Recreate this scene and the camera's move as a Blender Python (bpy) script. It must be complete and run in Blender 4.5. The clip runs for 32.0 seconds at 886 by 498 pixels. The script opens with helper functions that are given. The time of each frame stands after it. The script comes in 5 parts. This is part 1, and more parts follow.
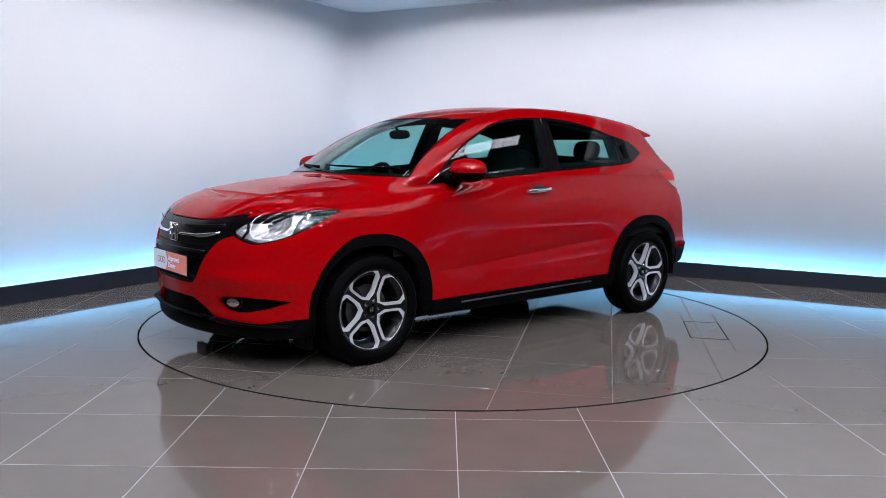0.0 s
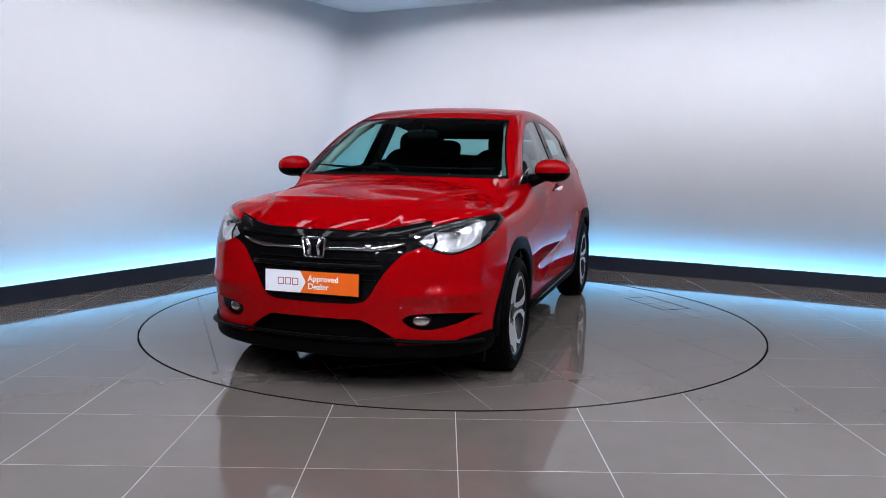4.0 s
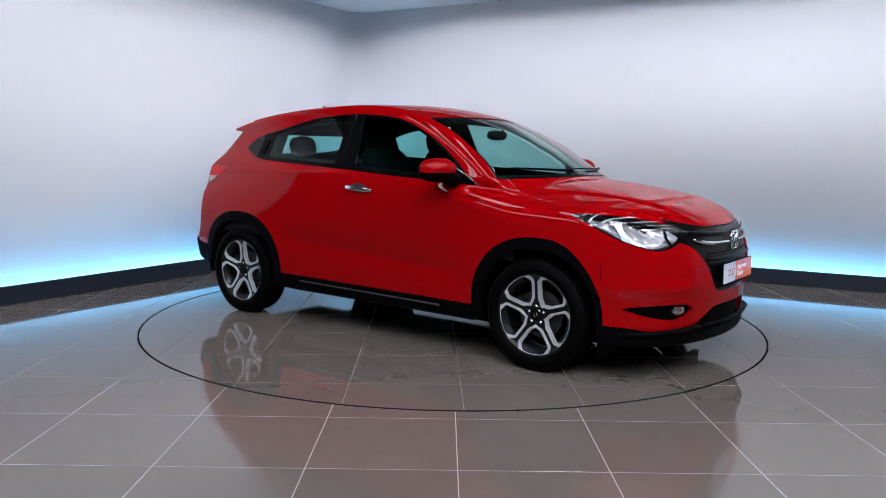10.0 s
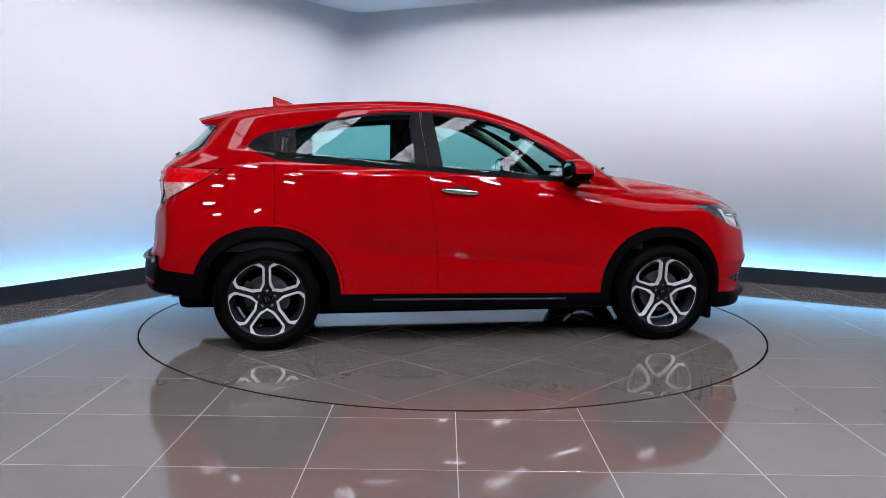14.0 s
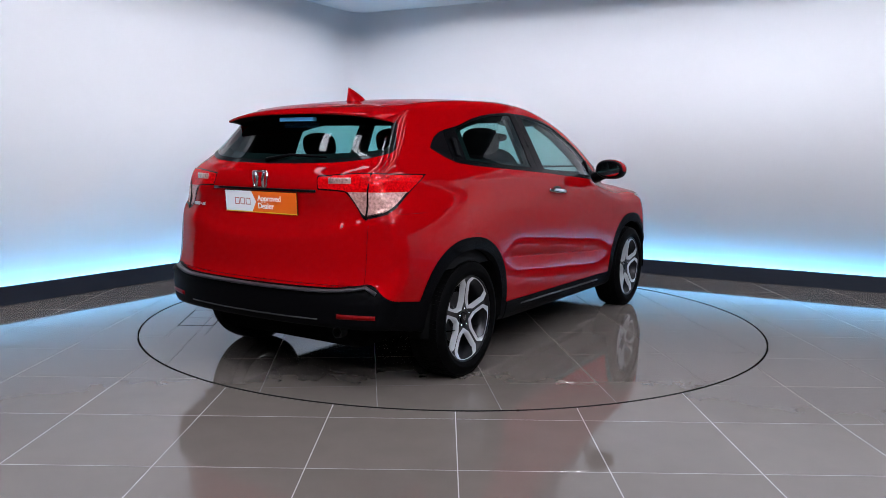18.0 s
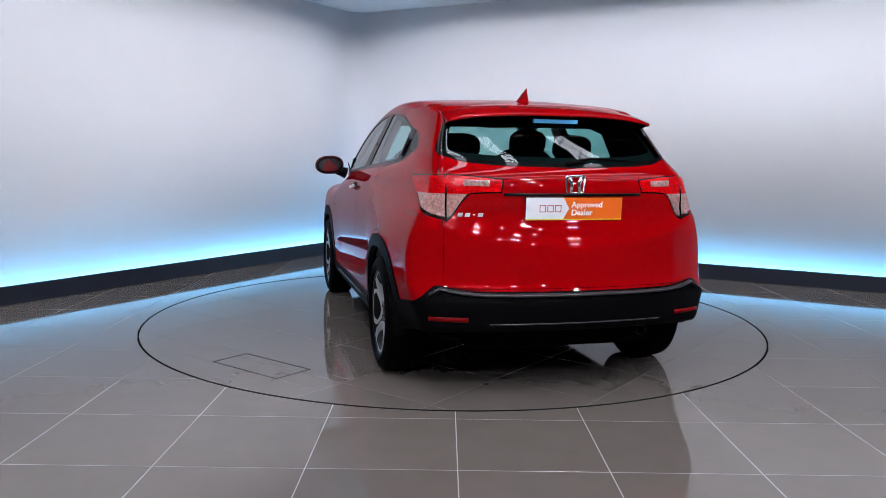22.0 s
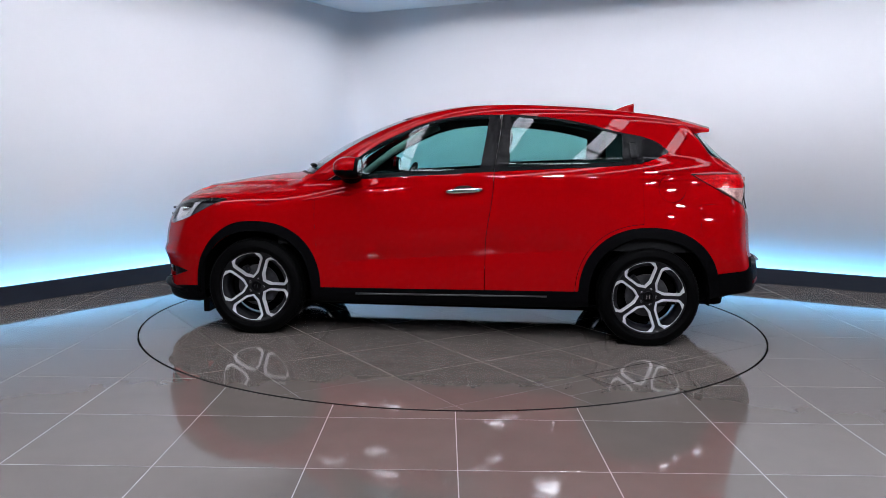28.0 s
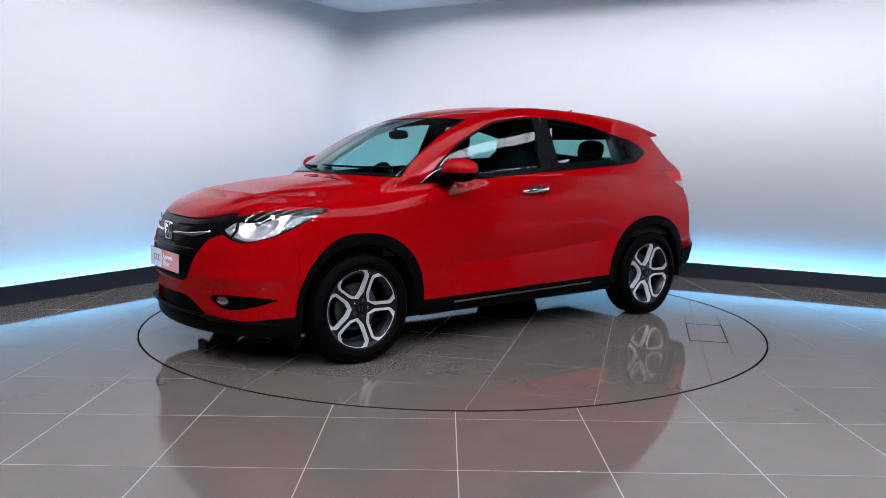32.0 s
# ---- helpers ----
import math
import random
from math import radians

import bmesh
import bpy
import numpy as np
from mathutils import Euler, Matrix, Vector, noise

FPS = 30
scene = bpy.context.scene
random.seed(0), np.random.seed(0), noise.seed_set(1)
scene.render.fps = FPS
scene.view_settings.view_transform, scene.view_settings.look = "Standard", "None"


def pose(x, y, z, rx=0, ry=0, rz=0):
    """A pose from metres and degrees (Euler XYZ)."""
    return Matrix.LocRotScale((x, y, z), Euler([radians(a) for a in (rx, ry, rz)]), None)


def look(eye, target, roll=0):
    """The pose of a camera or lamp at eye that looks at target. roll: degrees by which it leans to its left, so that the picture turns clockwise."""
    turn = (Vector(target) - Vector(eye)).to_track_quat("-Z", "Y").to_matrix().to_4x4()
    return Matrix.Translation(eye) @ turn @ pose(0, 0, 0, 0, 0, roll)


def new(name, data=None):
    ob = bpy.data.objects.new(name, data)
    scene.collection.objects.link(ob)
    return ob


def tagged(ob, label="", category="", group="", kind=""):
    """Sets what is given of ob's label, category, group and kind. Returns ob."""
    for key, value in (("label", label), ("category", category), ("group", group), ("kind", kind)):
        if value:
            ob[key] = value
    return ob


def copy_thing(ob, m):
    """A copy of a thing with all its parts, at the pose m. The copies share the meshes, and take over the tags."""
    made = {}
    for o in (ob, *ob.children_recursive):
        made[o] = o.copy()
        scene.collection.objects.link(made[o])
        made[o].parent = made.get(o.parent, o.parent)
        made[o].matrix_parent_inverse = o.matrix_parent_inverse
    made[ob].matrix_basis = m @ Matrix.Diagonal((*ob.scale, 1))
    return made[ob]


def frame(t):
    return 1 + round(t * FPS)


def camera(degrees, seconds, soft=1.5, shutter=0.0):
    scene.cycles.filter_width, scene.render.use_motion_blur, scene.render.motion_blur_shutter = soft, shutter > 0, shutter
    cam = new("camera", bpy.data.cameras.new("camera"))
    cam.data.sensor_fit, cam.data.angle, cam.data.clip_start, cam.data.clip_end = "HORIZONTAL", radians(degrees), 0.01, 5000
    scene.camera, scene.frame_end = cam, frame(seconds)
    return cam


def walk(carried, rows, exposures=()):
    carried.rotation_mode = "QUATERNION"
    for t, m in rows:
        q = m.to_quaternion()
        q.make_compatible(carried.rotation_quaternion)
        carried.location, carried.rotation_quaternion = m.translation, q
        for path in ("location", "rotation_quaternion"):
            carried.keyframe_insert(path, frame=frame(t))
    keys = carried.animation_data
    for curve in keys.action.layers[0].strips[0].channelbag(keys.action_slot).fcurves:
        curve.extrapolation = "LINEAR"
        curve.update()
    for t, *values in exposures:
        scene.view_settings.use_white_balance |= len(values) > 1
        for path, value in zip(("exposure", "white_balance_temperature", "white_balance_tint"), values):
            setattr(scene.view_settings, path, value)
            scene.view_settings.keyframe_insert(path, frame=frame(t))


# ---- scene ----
# ---- camera: on a fixed stand, 1.2 m over the floor, before the turntable ----
cam = camera(59.06, 32.0, soft=0.6)
EYE = look((0.0, -5.895, 1.228), (-0.1233, 4.0318, 0.0267), 0.763)
BASE = 0.24
walk(cam, [(0, EYE), (32, EYE)], exposures=[(t, BASE + e) for t, e in ((0, 0.0), (3, -0.08), (6, -0.22), (7.6, -0.27), (9, -0.20), (11, -0.08), (12, -0.03), (14, 0.0), (18, -0.05),
                                                                       (19, -0.10), (20.8, -0.20), (24, -0.17), (28, -0.07), (31, -0.03), (32, 0.0))])

# ---- world and light ----
world = bpy.data.worlds.new("world")
scene.world = world
world.use_nodes = True
world.node_tree.nodes["Background"].inputs["Color"].default_value = (0.5, 0.55, 0.65, 1)
world.node_tree.nodes["Background"].inputs["Strength"].default_value = 0.03

PANEL_GLOW = 290.0      # hall luminaires
SKYLIGHT_GLOW = 7.5   # roof lights
LED_GLOW = 24.0        # strip behind the plinth


# ---- materials ----
def material(name, color, rough=0.5, metal=0.0, coat=0.0, spec=0.5, grain=0.0, scale=20.0, bump=0.0, bump_scale=200.0, rand=0.0, rough_var=0.0, coat_rough=0.03, coat_ior=1.5):
    m = bpy.data.materials.new(name)
    m.use_nodes = True
    nt = m.node_tree
    b = nt.nodes["Principled BSDF"]
    b.inputs["Base Color"].default_value = (*color, 1)
    b.inputs["Roughness"].default_value = rough
    b.inputs["Metallic"].default_value = metal
    b.inputs["Coat Weight"].default_value = coat
    b.inputs["Coat Roughness"].default_value = coat_rough
    b.inputs["Coat IOR"].default_value = coat_ior
    b.inputs["Specular IOR Level"].default_value = spec
    geo = nt.nodes.new("ShaderNodeTexCoord")
    if grain or rand or rough_var:
        n = nt.nodes.new("ShaderNodeTexNoise")
        n.inputs["Scale"].default_value = scale
        n.inputs["Detail"].default_value = 6
        nt.links.new(geo.outputs["Object"], n.inputs["Vector"])
        if grain or rand:
            hsv = nt.nodes.new("ShaderNodeHueSaturation")
            hsv.inputs["Color"].default_value = (*color, 1)
            mp = nt.nodes.new("ShaderNodeMapRange")
            mp.inputs["From Min"].default_value, mp.inputs["From Max"].default_value = 0.25, 0.75
            mp.inputs["To Min"].default_value, mp.inputs["To Max"].default_value = 1 - grain, 1 + grain
            nt.links.new(n.outputs["Fac"], mp.inputs["Value"])
            out = mp.outputs["Result"]
            if rand:
                info = nt.nodes.new("ShaderNodeObjectInfo")
                mr = nt.nodes.new("ShaderNodeMapRange")
                mr.inputs["To Min"].default_value, mr.inputs["To Max"].default_value = 1 - rand, 1 + rand
                nt.links.new(info.outputs["Random"], mr.inputs["Value"])
                mul = nt.nodes.new("ShaderNodeMath")
                mul.operation = "MULTIPLY"
                nt.links.new(out, mul.inputs[0])
                nt.links.new(mr.outputs["Result"], mul.inputs[1])
                out = mul.outputs[0]
            nt.links.new(out, hsv.inputs["Value"])
            nt.links.new(hsv.outputs["Color"], b.inputs["Base Color"])
        if rough_var:
            mr2 = nt.nodes.new("ShaderNodeMapRange")
            mr2.inputs["From Min"].default_value, mr2.inputs["From Max"].default_value = 0.3, 0.7
            mr2.inputs["To Min"].default_value, mr2.inputs["To Max"].default_value = max(rough - rough_var, 0), rough + rough_var
            nt.links.new(n.outputs["Fac"], mr2.inputs["Value"])
            nt.links.new(mr2.outputs["Result"], b.inputs["Roughness"])
    if bump:
        n2 = nt.nodes.new("ShaderNodeTexNoise")
        n2.inputs["Scale"].default_value = bump_scale
        n2.inputs["Detail"].default_value = 4
        nt.links.new(geo.outputs["Object"], n2.inputs["Vector"])
        bp = nt.nodes.new("ShaderNodeBump")
        bp.inputs["Strength"].default_value = bump
        bp.inputs["Distance"].default_value = 0.002
        nt.links.new(n2.outputs["Fac"], bp.inputs["Height"])
        nt.links.new(bp.outputs["Normal"], b.inputs["Normal"])
    return m


def glow(name, color, strength):
    m = bpy.data.materials.new(name)
    m.use_nodes = True
    b = m.node_tree.nodes["Principled BSDF"]
    b.inputs["Base Color"].default_value = (0.8, 0.8, 0.8, 1)
    b.inputs["Emission Color"].default_value = (*color, 1)
    b.inputs["Emission Strength"].default_value = strength
    return m


def pane(name, tint, rough=0.0, clear=0.9):
    """Thin glass: a tinted see-through sheet with a Fresnel gloss."""
    m = bpy.data.materials.new(name)
    m.use_nodes = True
    nt = m.node_tree
    nt.nodes.remove(nt.nodes["Principled BSDF"])
    out = nt.nodes["Material Output"]
    tr = nt.nodes.new("ShaderNodeBsdfTransparent")
    tr.inputs["Color"].default_value = (*[c * clear for c in tint], 1)
    gl = nt.nodes.new("ShaderNodeBsdfGlossy")
    gl.inputs["Roughness"].default_value = rough
    lw = nt.nodes.new("ShaderNodeLayerWeight")
    lw.inputs["Blend"].default_value = 0.5
    pw = nt.nodes.new("ShaderNodeMath")
    pw.operation = "POWER"
    pw.inputs[1].default_value = 5.0
    fr = nt.nodes.new("ShaderNodeMath")
    fr.operation = "MULTIPLY_ADD"
    fr.inputs[1].default_value, fr.inputs[2].default_value = 0.92, 0.052
    nt.links.new(lw.outputs["Facing"], pw.inputs[0])
    nt.links.new(pw.outputs[0], fr.inputs[0])
    mix = nt.nodes.new("ShaderNodeMixShader")
    nt.links.new(fr.outputs[0], mix.inputs["Fac"])
    nt.links.new(tr.outputs["BSDF"], mix.inputs[1])
    nt.links.new(gl.outputs["BSDF"], mix.inputs[2])
    nt.links.new(mix.outputs["Shader"], out.inputs["Surface"])
    return m


PAINT = material("red_paint", (0.275, 0.0003, 0.0016), rough=0.45, metal=0.0, coat=0.62, coat_ior=1.45, grain=0.04, scale=900, spec=0.0, coat_rough=0.008)
BLACK_PLASTIC = material("black_plastic", (0.0014, 0.0014, 0.0018), rough=0.5, grain=0.2, scale=60, bump=0.3, bump_scale=900, spec=0.035)
# greyer than the black plastic: the ledge's highlight is put into the colour
LEDGE_LIT = material("satin_black_ledge", (0.02, 0.021, 0.024), rough=0.35, spec=0.5)
GLOSS_BLACK = material("gloss_black", (0.002, 0.002, 0.0025), rough=0.4, coat=0.45, coat_ior=1.4, spec=0.03)
PIANO = material("pillar_black", (0.002, 0.002, 0.0025), rough=0.26, coat=0.0, spec=0.06, bump=0.05, bump_scale=600)
SEAM = material("seam_dark", (0.01, 0.002, 0.002), rough=0.8)
RUBBER = material("tyre_rubber", (0.0014, 0.0014, 0.0015), rough=0.6, spec=0.03, grain=0.25, scale=30, bump=0.2, bump_scale=400)
CHROME = material("chrome", (0.75, 0.76, 0.78), rough=0.08, metal=1.0)
SILVER = material("machined_alloy", (0.62, 0.63, 0.65), rough=0.34, metal=0.45, grain=0.05, scale=300)
WHEEL_BLACK = material("wheel_black", (0.004, 0.004, 0.005), rough=0.3, coat=0.15, spec=0.2)
STEEL = material("brake_steel", (0.06, 0.06, 0.065), rough=0.4, metal=0.8, grain=0.2, scale=40)
UNDER = material("underbody", (0.004, 0.004, 0.004), rough=0.9, spec=0.0, grain=0.3, scale=8)
TRIM = material("interior_trim", (0.006, 0.006, 0.0065), rough=0.8, spec=0.15, grain=0.2, scale=40, bump=0.2, bump_scale=500)
PALE = material("pale_pillar_lining", (0.34, 0.34, 0.31), rough=0.9, grain=0.08, scale=60)
LINING = material("interior_lining", (0.10, 0.10, 0.095), rough=0.9, grain=0.1, scale=60)
FABRIC = material("seat_fabric", (0.006, 0.006, 0.007), rough=0.9, spec=0.1, grain=0.35, scale=150, bump=0.5, bump_scale=700)
WINDOW = pane("tinted_window", (0.48, 0.82, 0.78), clear=0.98)
SCREEN = pane("windscreen_glass", (0.66, 0.90, 0.87), clear=0.98)
REAR_GLASS = pane("rear_window_glass", (0.48, 0.78, 0.75), clear=0.95)
LENS = pane("headlamp_lens", (1, 1, 1), clear=0.97)
MIRROR = material("mirror_glass", (0.85, 0.87, 0.9), rough=0.02, metal=1.0)
WALL = material("white_wall_paint", (0.80, 0.80, 0.82), rough=0.6, grain=0.015, scale=1.2, bump=0.08, bump_scale=60)
CEIL = material("white_ceiling_paint", (0.78, 0.79, 0.80), rough=0.7, grain=0.02, scale=2)
HALL = material("grey_hall_paint", (0.03, 0.03, 0.033), rough=0.8, grain=0.05, scale=1.5)
PLINTH = material("slate_plinth_paint", (0.014, 0.018, 0.027), rough=0.35, grain=0.08, scale=6)
TILE = material("grey_porcelain", (0.108, 0.092, 0.081), rough=0.06, grain=0.06, scale=5, rand=0.05, rough_var=0.02, bump=0.003, bump_scale=12, spec=0.42)
GROUT = material("light_grout", (0.30, 0.29, 0.28), rough=0.75, grain=0.2, scale=30)
DECK_GROUT = material("worn_grey_grout", (0.15, 0.145, 0.14), rough=0.8, grain=0.5, scale=9, spec=0.1)
RIM_STEEL = material("dark_rim_steel", (0.02, 0.02, 0.02), rough=0.5, metal=0.6)
DARK_GAP = material("turntable_gap", (0.006, 0.006, 0.006), rough=0.9, spec=0.0)
LED = glow("led_strip", (0.17, 0.57, 1.0), LED_GLOW)
LUMINAIRE = glow("luminaire_glow", (0.94, 0.97, 1.10), PANEL_GLOW)
ROOFLIGHT = glow("rooflight_glow", (0.94, 0.97, 1.10), SKYLIGHT_GLOW)


# ---- mesh helpers ----
def part(name, bm, mat, parent=None, label="", smooth=False):
    """Links a bmesh as one mesh object, under a thing or a part if one is given."""
    me = bpy.data.meshes.new(name)
    bm.to_mesh(me)
    bm.free()
    me.materials.append(mat)
    if smooth:
        me.polygons.foreach_set("use_smooth", [True] * len(me.polygons))
    ob = new(name, me)
    if parent:
        ob.parent = parent
    return tagged(ob, label)


def box(x0, x1, y0, y1, z0, z1, bevel=0.0, bm=None):
    bm = bm or bmesh.new()
    g = bmesh.ops.create_cube(bm, size=1)["verts"]
    bmesh.ops.transform(bm, matrix=Matrix.Translation(((x0 + x1) / 2, (y0 + y1) / 2, (z0 + z1) / 2)) @ Matrix.Diagonal((x1 - x0, y1 - y0, z1 - z0, 1)), verts=g)
    if bevel:
        es = list({e for v in g for e in v.link_edges})
        bmesh.ops.bevel(bm, geom=es, offset=bevel, segments=2, affect="EDGES", profile=0.6)
    return bm


def prism(pts, z0, z1, bm=None):
    """A plan outline raised from z0 to z1."""
    bm = bm or bmesh.new()
    lo = [bm.verts.new((x, y, z0)) for x, y in pts]
    hi = [bm.verts.new((x, y, z1)) for x, y in pts]
    n = len(pts)
    bm.faces.new(lo[::-1])
    bm.faces.new(hi)
    for i in range(n):
        bm.faces.new((lo[i], lo[(i + 1) % n], hi[(i + 1) % n], hi[i]))
    bmesh.ops.recalc_face_normals(bm, faces=bm.faces)
    return bm


def empty(name):
    return new(name)


# ---- the room: two walls that meet in a rounded corner behind the turntable ----
CORNER = Vector((-1.222, 4.075))
DIR_L = Vector((-math.cos(radians(59.98)), -math.sin(radians(59.98))))   # along the one wall, away from the corner
DIR_R = Vector((math.cos(radians(-27.74)), math.sin(radians(-27.74))))   # along the other
SOFFIT = 2.965
HALL_Z = 9.2
TURN_R = 2.241


def inset(d, fillet, run_l=5.3, run_r=16.0, steps=10):
    """The walls' plan line, moved d into the room, with the corner rounded off by a curve that starts fillet from it."""
    nl = Vector((-DIR_L.y, DIR_L.x))
    nr = Vector((DIR_R.y, -DIR_R.x))
    if nl.dot(Vector((0, 0)) - CORNER) < 0:
        nl = -nl
    if nr.dot(Vector((0, 0)) - CORNER) < 0:
        nr = -nr
    # corner of the moved lines
    a, b = CORNER + nl * d, CORNER + nr * d
    den = DIR_L.x * DIR_R.y - DIR_L.y * DIR_R.x
    k = ((b - a).x * DIR_R.y - (b - a).y * DIR_R.x) / den
    c = a + DIR_L * k
    pts = [c + DIR_L * run_l]
    for i in range(steps + 1):
        t = i / steps
        p0, p2 = c + DIR_L * fillet, c + DIR_R * fillet
        pts.append(p0 * (1 - t) ** 2 + c * 2 * t * (1 - t) + p2 * t * t)
    pts.append(c + DIR_R * run_r)
    return [(p.x, p.y) for p in pts]


def band(inner, outer, z0, z1):
    """A wall-like body between two plan lines with as many points each."""
    bm = bmesh.new()
    rows = [[bm.verts.new((x, y, z)) for x, y in line] for line, z in ((inner, z0), (inner, z1), (outer, z1), (outer, z0))]
    n = len(inner)
    for r in range(4):
        a, b = rows[r], rows[(r + 1) % 4]
        for i in range(n - 1):
            bm.faces.new((a[i], a[i + 1], b[i + 1], b[i]))
    bm.faces.new([r[0] for r in rows])
    bm.faces.new([r[-1] for r in rows][::-1])
    bmesh.ops.recalc_face_normals(bm, faces=bm.faces)
    return bm


PL = 0.085   # how far the plinth stands off the wall
wall_back = tagged(part("wall_back", band(inset(-PL, 0.30), inset(-PL - 0.15, 0.30), 0.0, SOFFIT + 0.10), WALL, smooth=False),
                   "smooth white painted walls meeting in a rounded corner", "wall", kind="structure")
for f in wall_back.data.polygons:
    f.use_smooth = abs(f.normal.z) < 0.5
plinth = tagged(part("plinth_board", band(inset(0.0, 0.30), inset(-0.022, 0.30), 0.0, 0.150), PLINTH),
                "low slate-grey plinth hiding a light strip", "skirting", kind="structure")
part("plinth_back", band(inset(-0.03, 0.30), inset(-PL + 0.003, 0.30), 0.0, 0.05), PLINTH, plinth)
led = tagged(part("led_strip", band(inset(-0.048, 0.30), inset(-0.073, 0.30), 0.072, 0.080), LED), "glowing cyan-white light strip behind the plinth", "light strip")
soffit = tagged(part("ceiling_soffit", band(inset(0.30, 1.6), inset(-PL - 0.1, 0.30), SOFFIT, SOFFIT + 0.12), CEIL),
                "pale painted ceiling border along the walls", "ceiling", kind="structure")


def hall():
    """The rest of the hall, round and behind the camera."""
    for i, (x0, x1, y0, y1) in enumerate(((-11, 14, -22.2, -22.0), (-11.2, -11, -22, 6), (14, 14.2, -22, 6), (-11, 14, 6, 6.2))):
        tagged(part("wall_hall_%d" % (i + 1), box(x0, x1, y0, y1, 0, HALL_Z), HALL), "plain grey hall wall", "wall", kind="structure")
    tagged(part("ceiling", box(-11.2, 14.2, -22.2, 6.2, HALL_Z, HALL_Z + 0.2), HALL), "high grey hall ceiling", "ceiling", kind="structure")
    # luminaires on rods: rows over the turntable, and more behind the camera
    def luminaire(name, mat, spots, z, half, group, label):
        first = None
        for x, y in spots:
            if first is None:
                first = tagged(empty(name), label, "lamp", group)
                part("housing", box(-half - 0.02, half + 0.02, -half - 0.02, half + 0.02, 0.012, 0.10, 0.01), CEIL, first)
                part("diffuser", box(-half, half, -half, half, 0.0, 0.010), mat, first)
                part("rod", box(-0.008, 0.008, -0.008, 0.008, 0.10, HALL_Z - z), RIM_STEEL, first)
                first.location = (x, y, z)
            else:
                copy_thing(first, pose(x, y, z))

    luminaire("high_bay_light", LUMINAIRE, [(x, y) for x in (-4.0, -0.8, 2.4, 5.6, 8.8) for y in (-15.0, -10.5)] + [(-2.4, -7.4), (0.8, -7.4), (4.0, -7.4)], 8.4, 0.24, "high-bay lights", "small white high-bay luminaire hanging on a rod")
    # roof lights: strips of panes between dark bars, in line with the one wall
    rl = None
    for x in (-7.6, -5.2, -2.8, -0.4, 2.0, 4.4, 6.8, 9.2, 11.4):
        y = -3.4
        if rl is None:
            rl = tagged(empty("rooflight"), "bright rooflight strip of panes in dark bars", "rooflight", "rooflights")
            for a in range(2):
                for b in range(11):
                    part("roof_pane", box(-0.215 + a * 0.23, -0.015 + a * 0.23, -5.5 + b, -4.57 + b, 0, 0.01), ROOFLIGHT, rl)
            rl.matrix_basis = pose(x, y, HALL_Z - 0.012, 0, 0, -30)
        else:
            copy_thing(rl, pose(x, y, HALL_Z - 0.012, 0, 0, -30))


hall()


# ---- floor: 0.6 m tiles round the turntable ----
TILE_S, TILE_A, TILE_U, TILE_V = 0.5990, 0.69, -0.003, -2.957
FLOOR_Z = 0.0


def clip_circle(poly, r, outside, steps=6):
    """A convex outline cut by a circle about the origin: the part outside or inside it."""
    def keep(p):
        return (p[0] ** 2 + p[1] ** 2 > r * r) == outside

    out = []
    n = len(poly)
    for i in range(n):
        a, b = poly[i], poly[(i + 1) % n]
        m = 48
        prev = a
        if keep(a):
            out.append(a)
        for k in range(1, m + 1):
            q = (a[0] + (b[0] - a[0]) * k / m, a[1] + (b[1] - a[1]) * k / m)
            if keep(q) != keep(prev):
                lo, hi = prev, q
                for _ in range(30):
                    mid = ((lo[0] + hi[0]) / 2, (lo[1] + hi[1]) / 2)
                    if keep(mid) == keep(prev):
                        lo = mid
                    else:
                        hi = mid
                out.append(("arc", *lo))
            prev = q
    res, arcs = [], [i for i, p in enumerate(out) if p[0] == "arc"]
    if not arcs:
        return [out] if len(out) > 2 else []
    m = len(out)
    for i in range(m):
        p = out[i]
        q = out[(i + 1) % m]
        c = (p[1], p[2]) if p[0] == "arc" else p
        res.append(c)
        if p[0] == "arc" and q[0] == "arc":
            d = (q[1], q[2])
            mid = ((c[0] + d[0]) / 2, (c[1] + d[1]) / 2)
            inside_poly = all((poly[(k + 1) % n][0] - poly[k][0]) * (mid[1] - poly[k][1]) - (poly[(k + 1) % n][1] - poly[k][1]) * (mid[0] - poly[k][0]) > 1e-6 for k in range(n))
            if inside_poly:
                a0, a1 = math.atan2(c[1], c[0]), math.atan2(d[1], d[0])
                da = (a1 - a0 + math.pi) % (2 * math.pi) - math.pi
                for s in range(1, steps):
                    res.append((r * math.cos(a0 + da * s / steps), r * math.sin(a0 + da * s / steps)))
    return [res] if len(res) > 2 else []


def slab(outline, z0, z1, chamfer=0.0012):
    """A tile: its plan outline with a fine chamfer on the upper edge."""
    bm = bmesh.new()
    cx = sum(p[0] for p in outline) / len(outline)
    cy = sum(p[1] for p in outline) / len(outline)
    n = len(outline)
    lo = [bm.verts.new((x, y, z0)) for x, y in outline]
    mi = [bm.verts.new((x, y, z1 - chamfer)) for x, y in outline]
    hi = []
    for x, y in outline:
        d = math.hypot(x - cx, y - cy) or 1
        hi.append(bm.verts.new((x + (cx - x) * chamfer / d, y + (cy - y) * chamfer / d, z1)))
    for a, b in ((lo, mi), (mi, hi)):
        for i in range(n):
            bm.faces.new((a[i], a[(i + 1) % n], b[(i + 1) % n], b[i]))
    bm.faces.new(hi)
    bmesh.ops.recalc_face_normals(bm, faces=bm.faces)
    return bm


def square(x, y, s, gap):
    h = s / 2 - gap / 2
    return [(x - h, y - h), (x + h, y - h), (x + h, y + h), (x - h, y + h)]


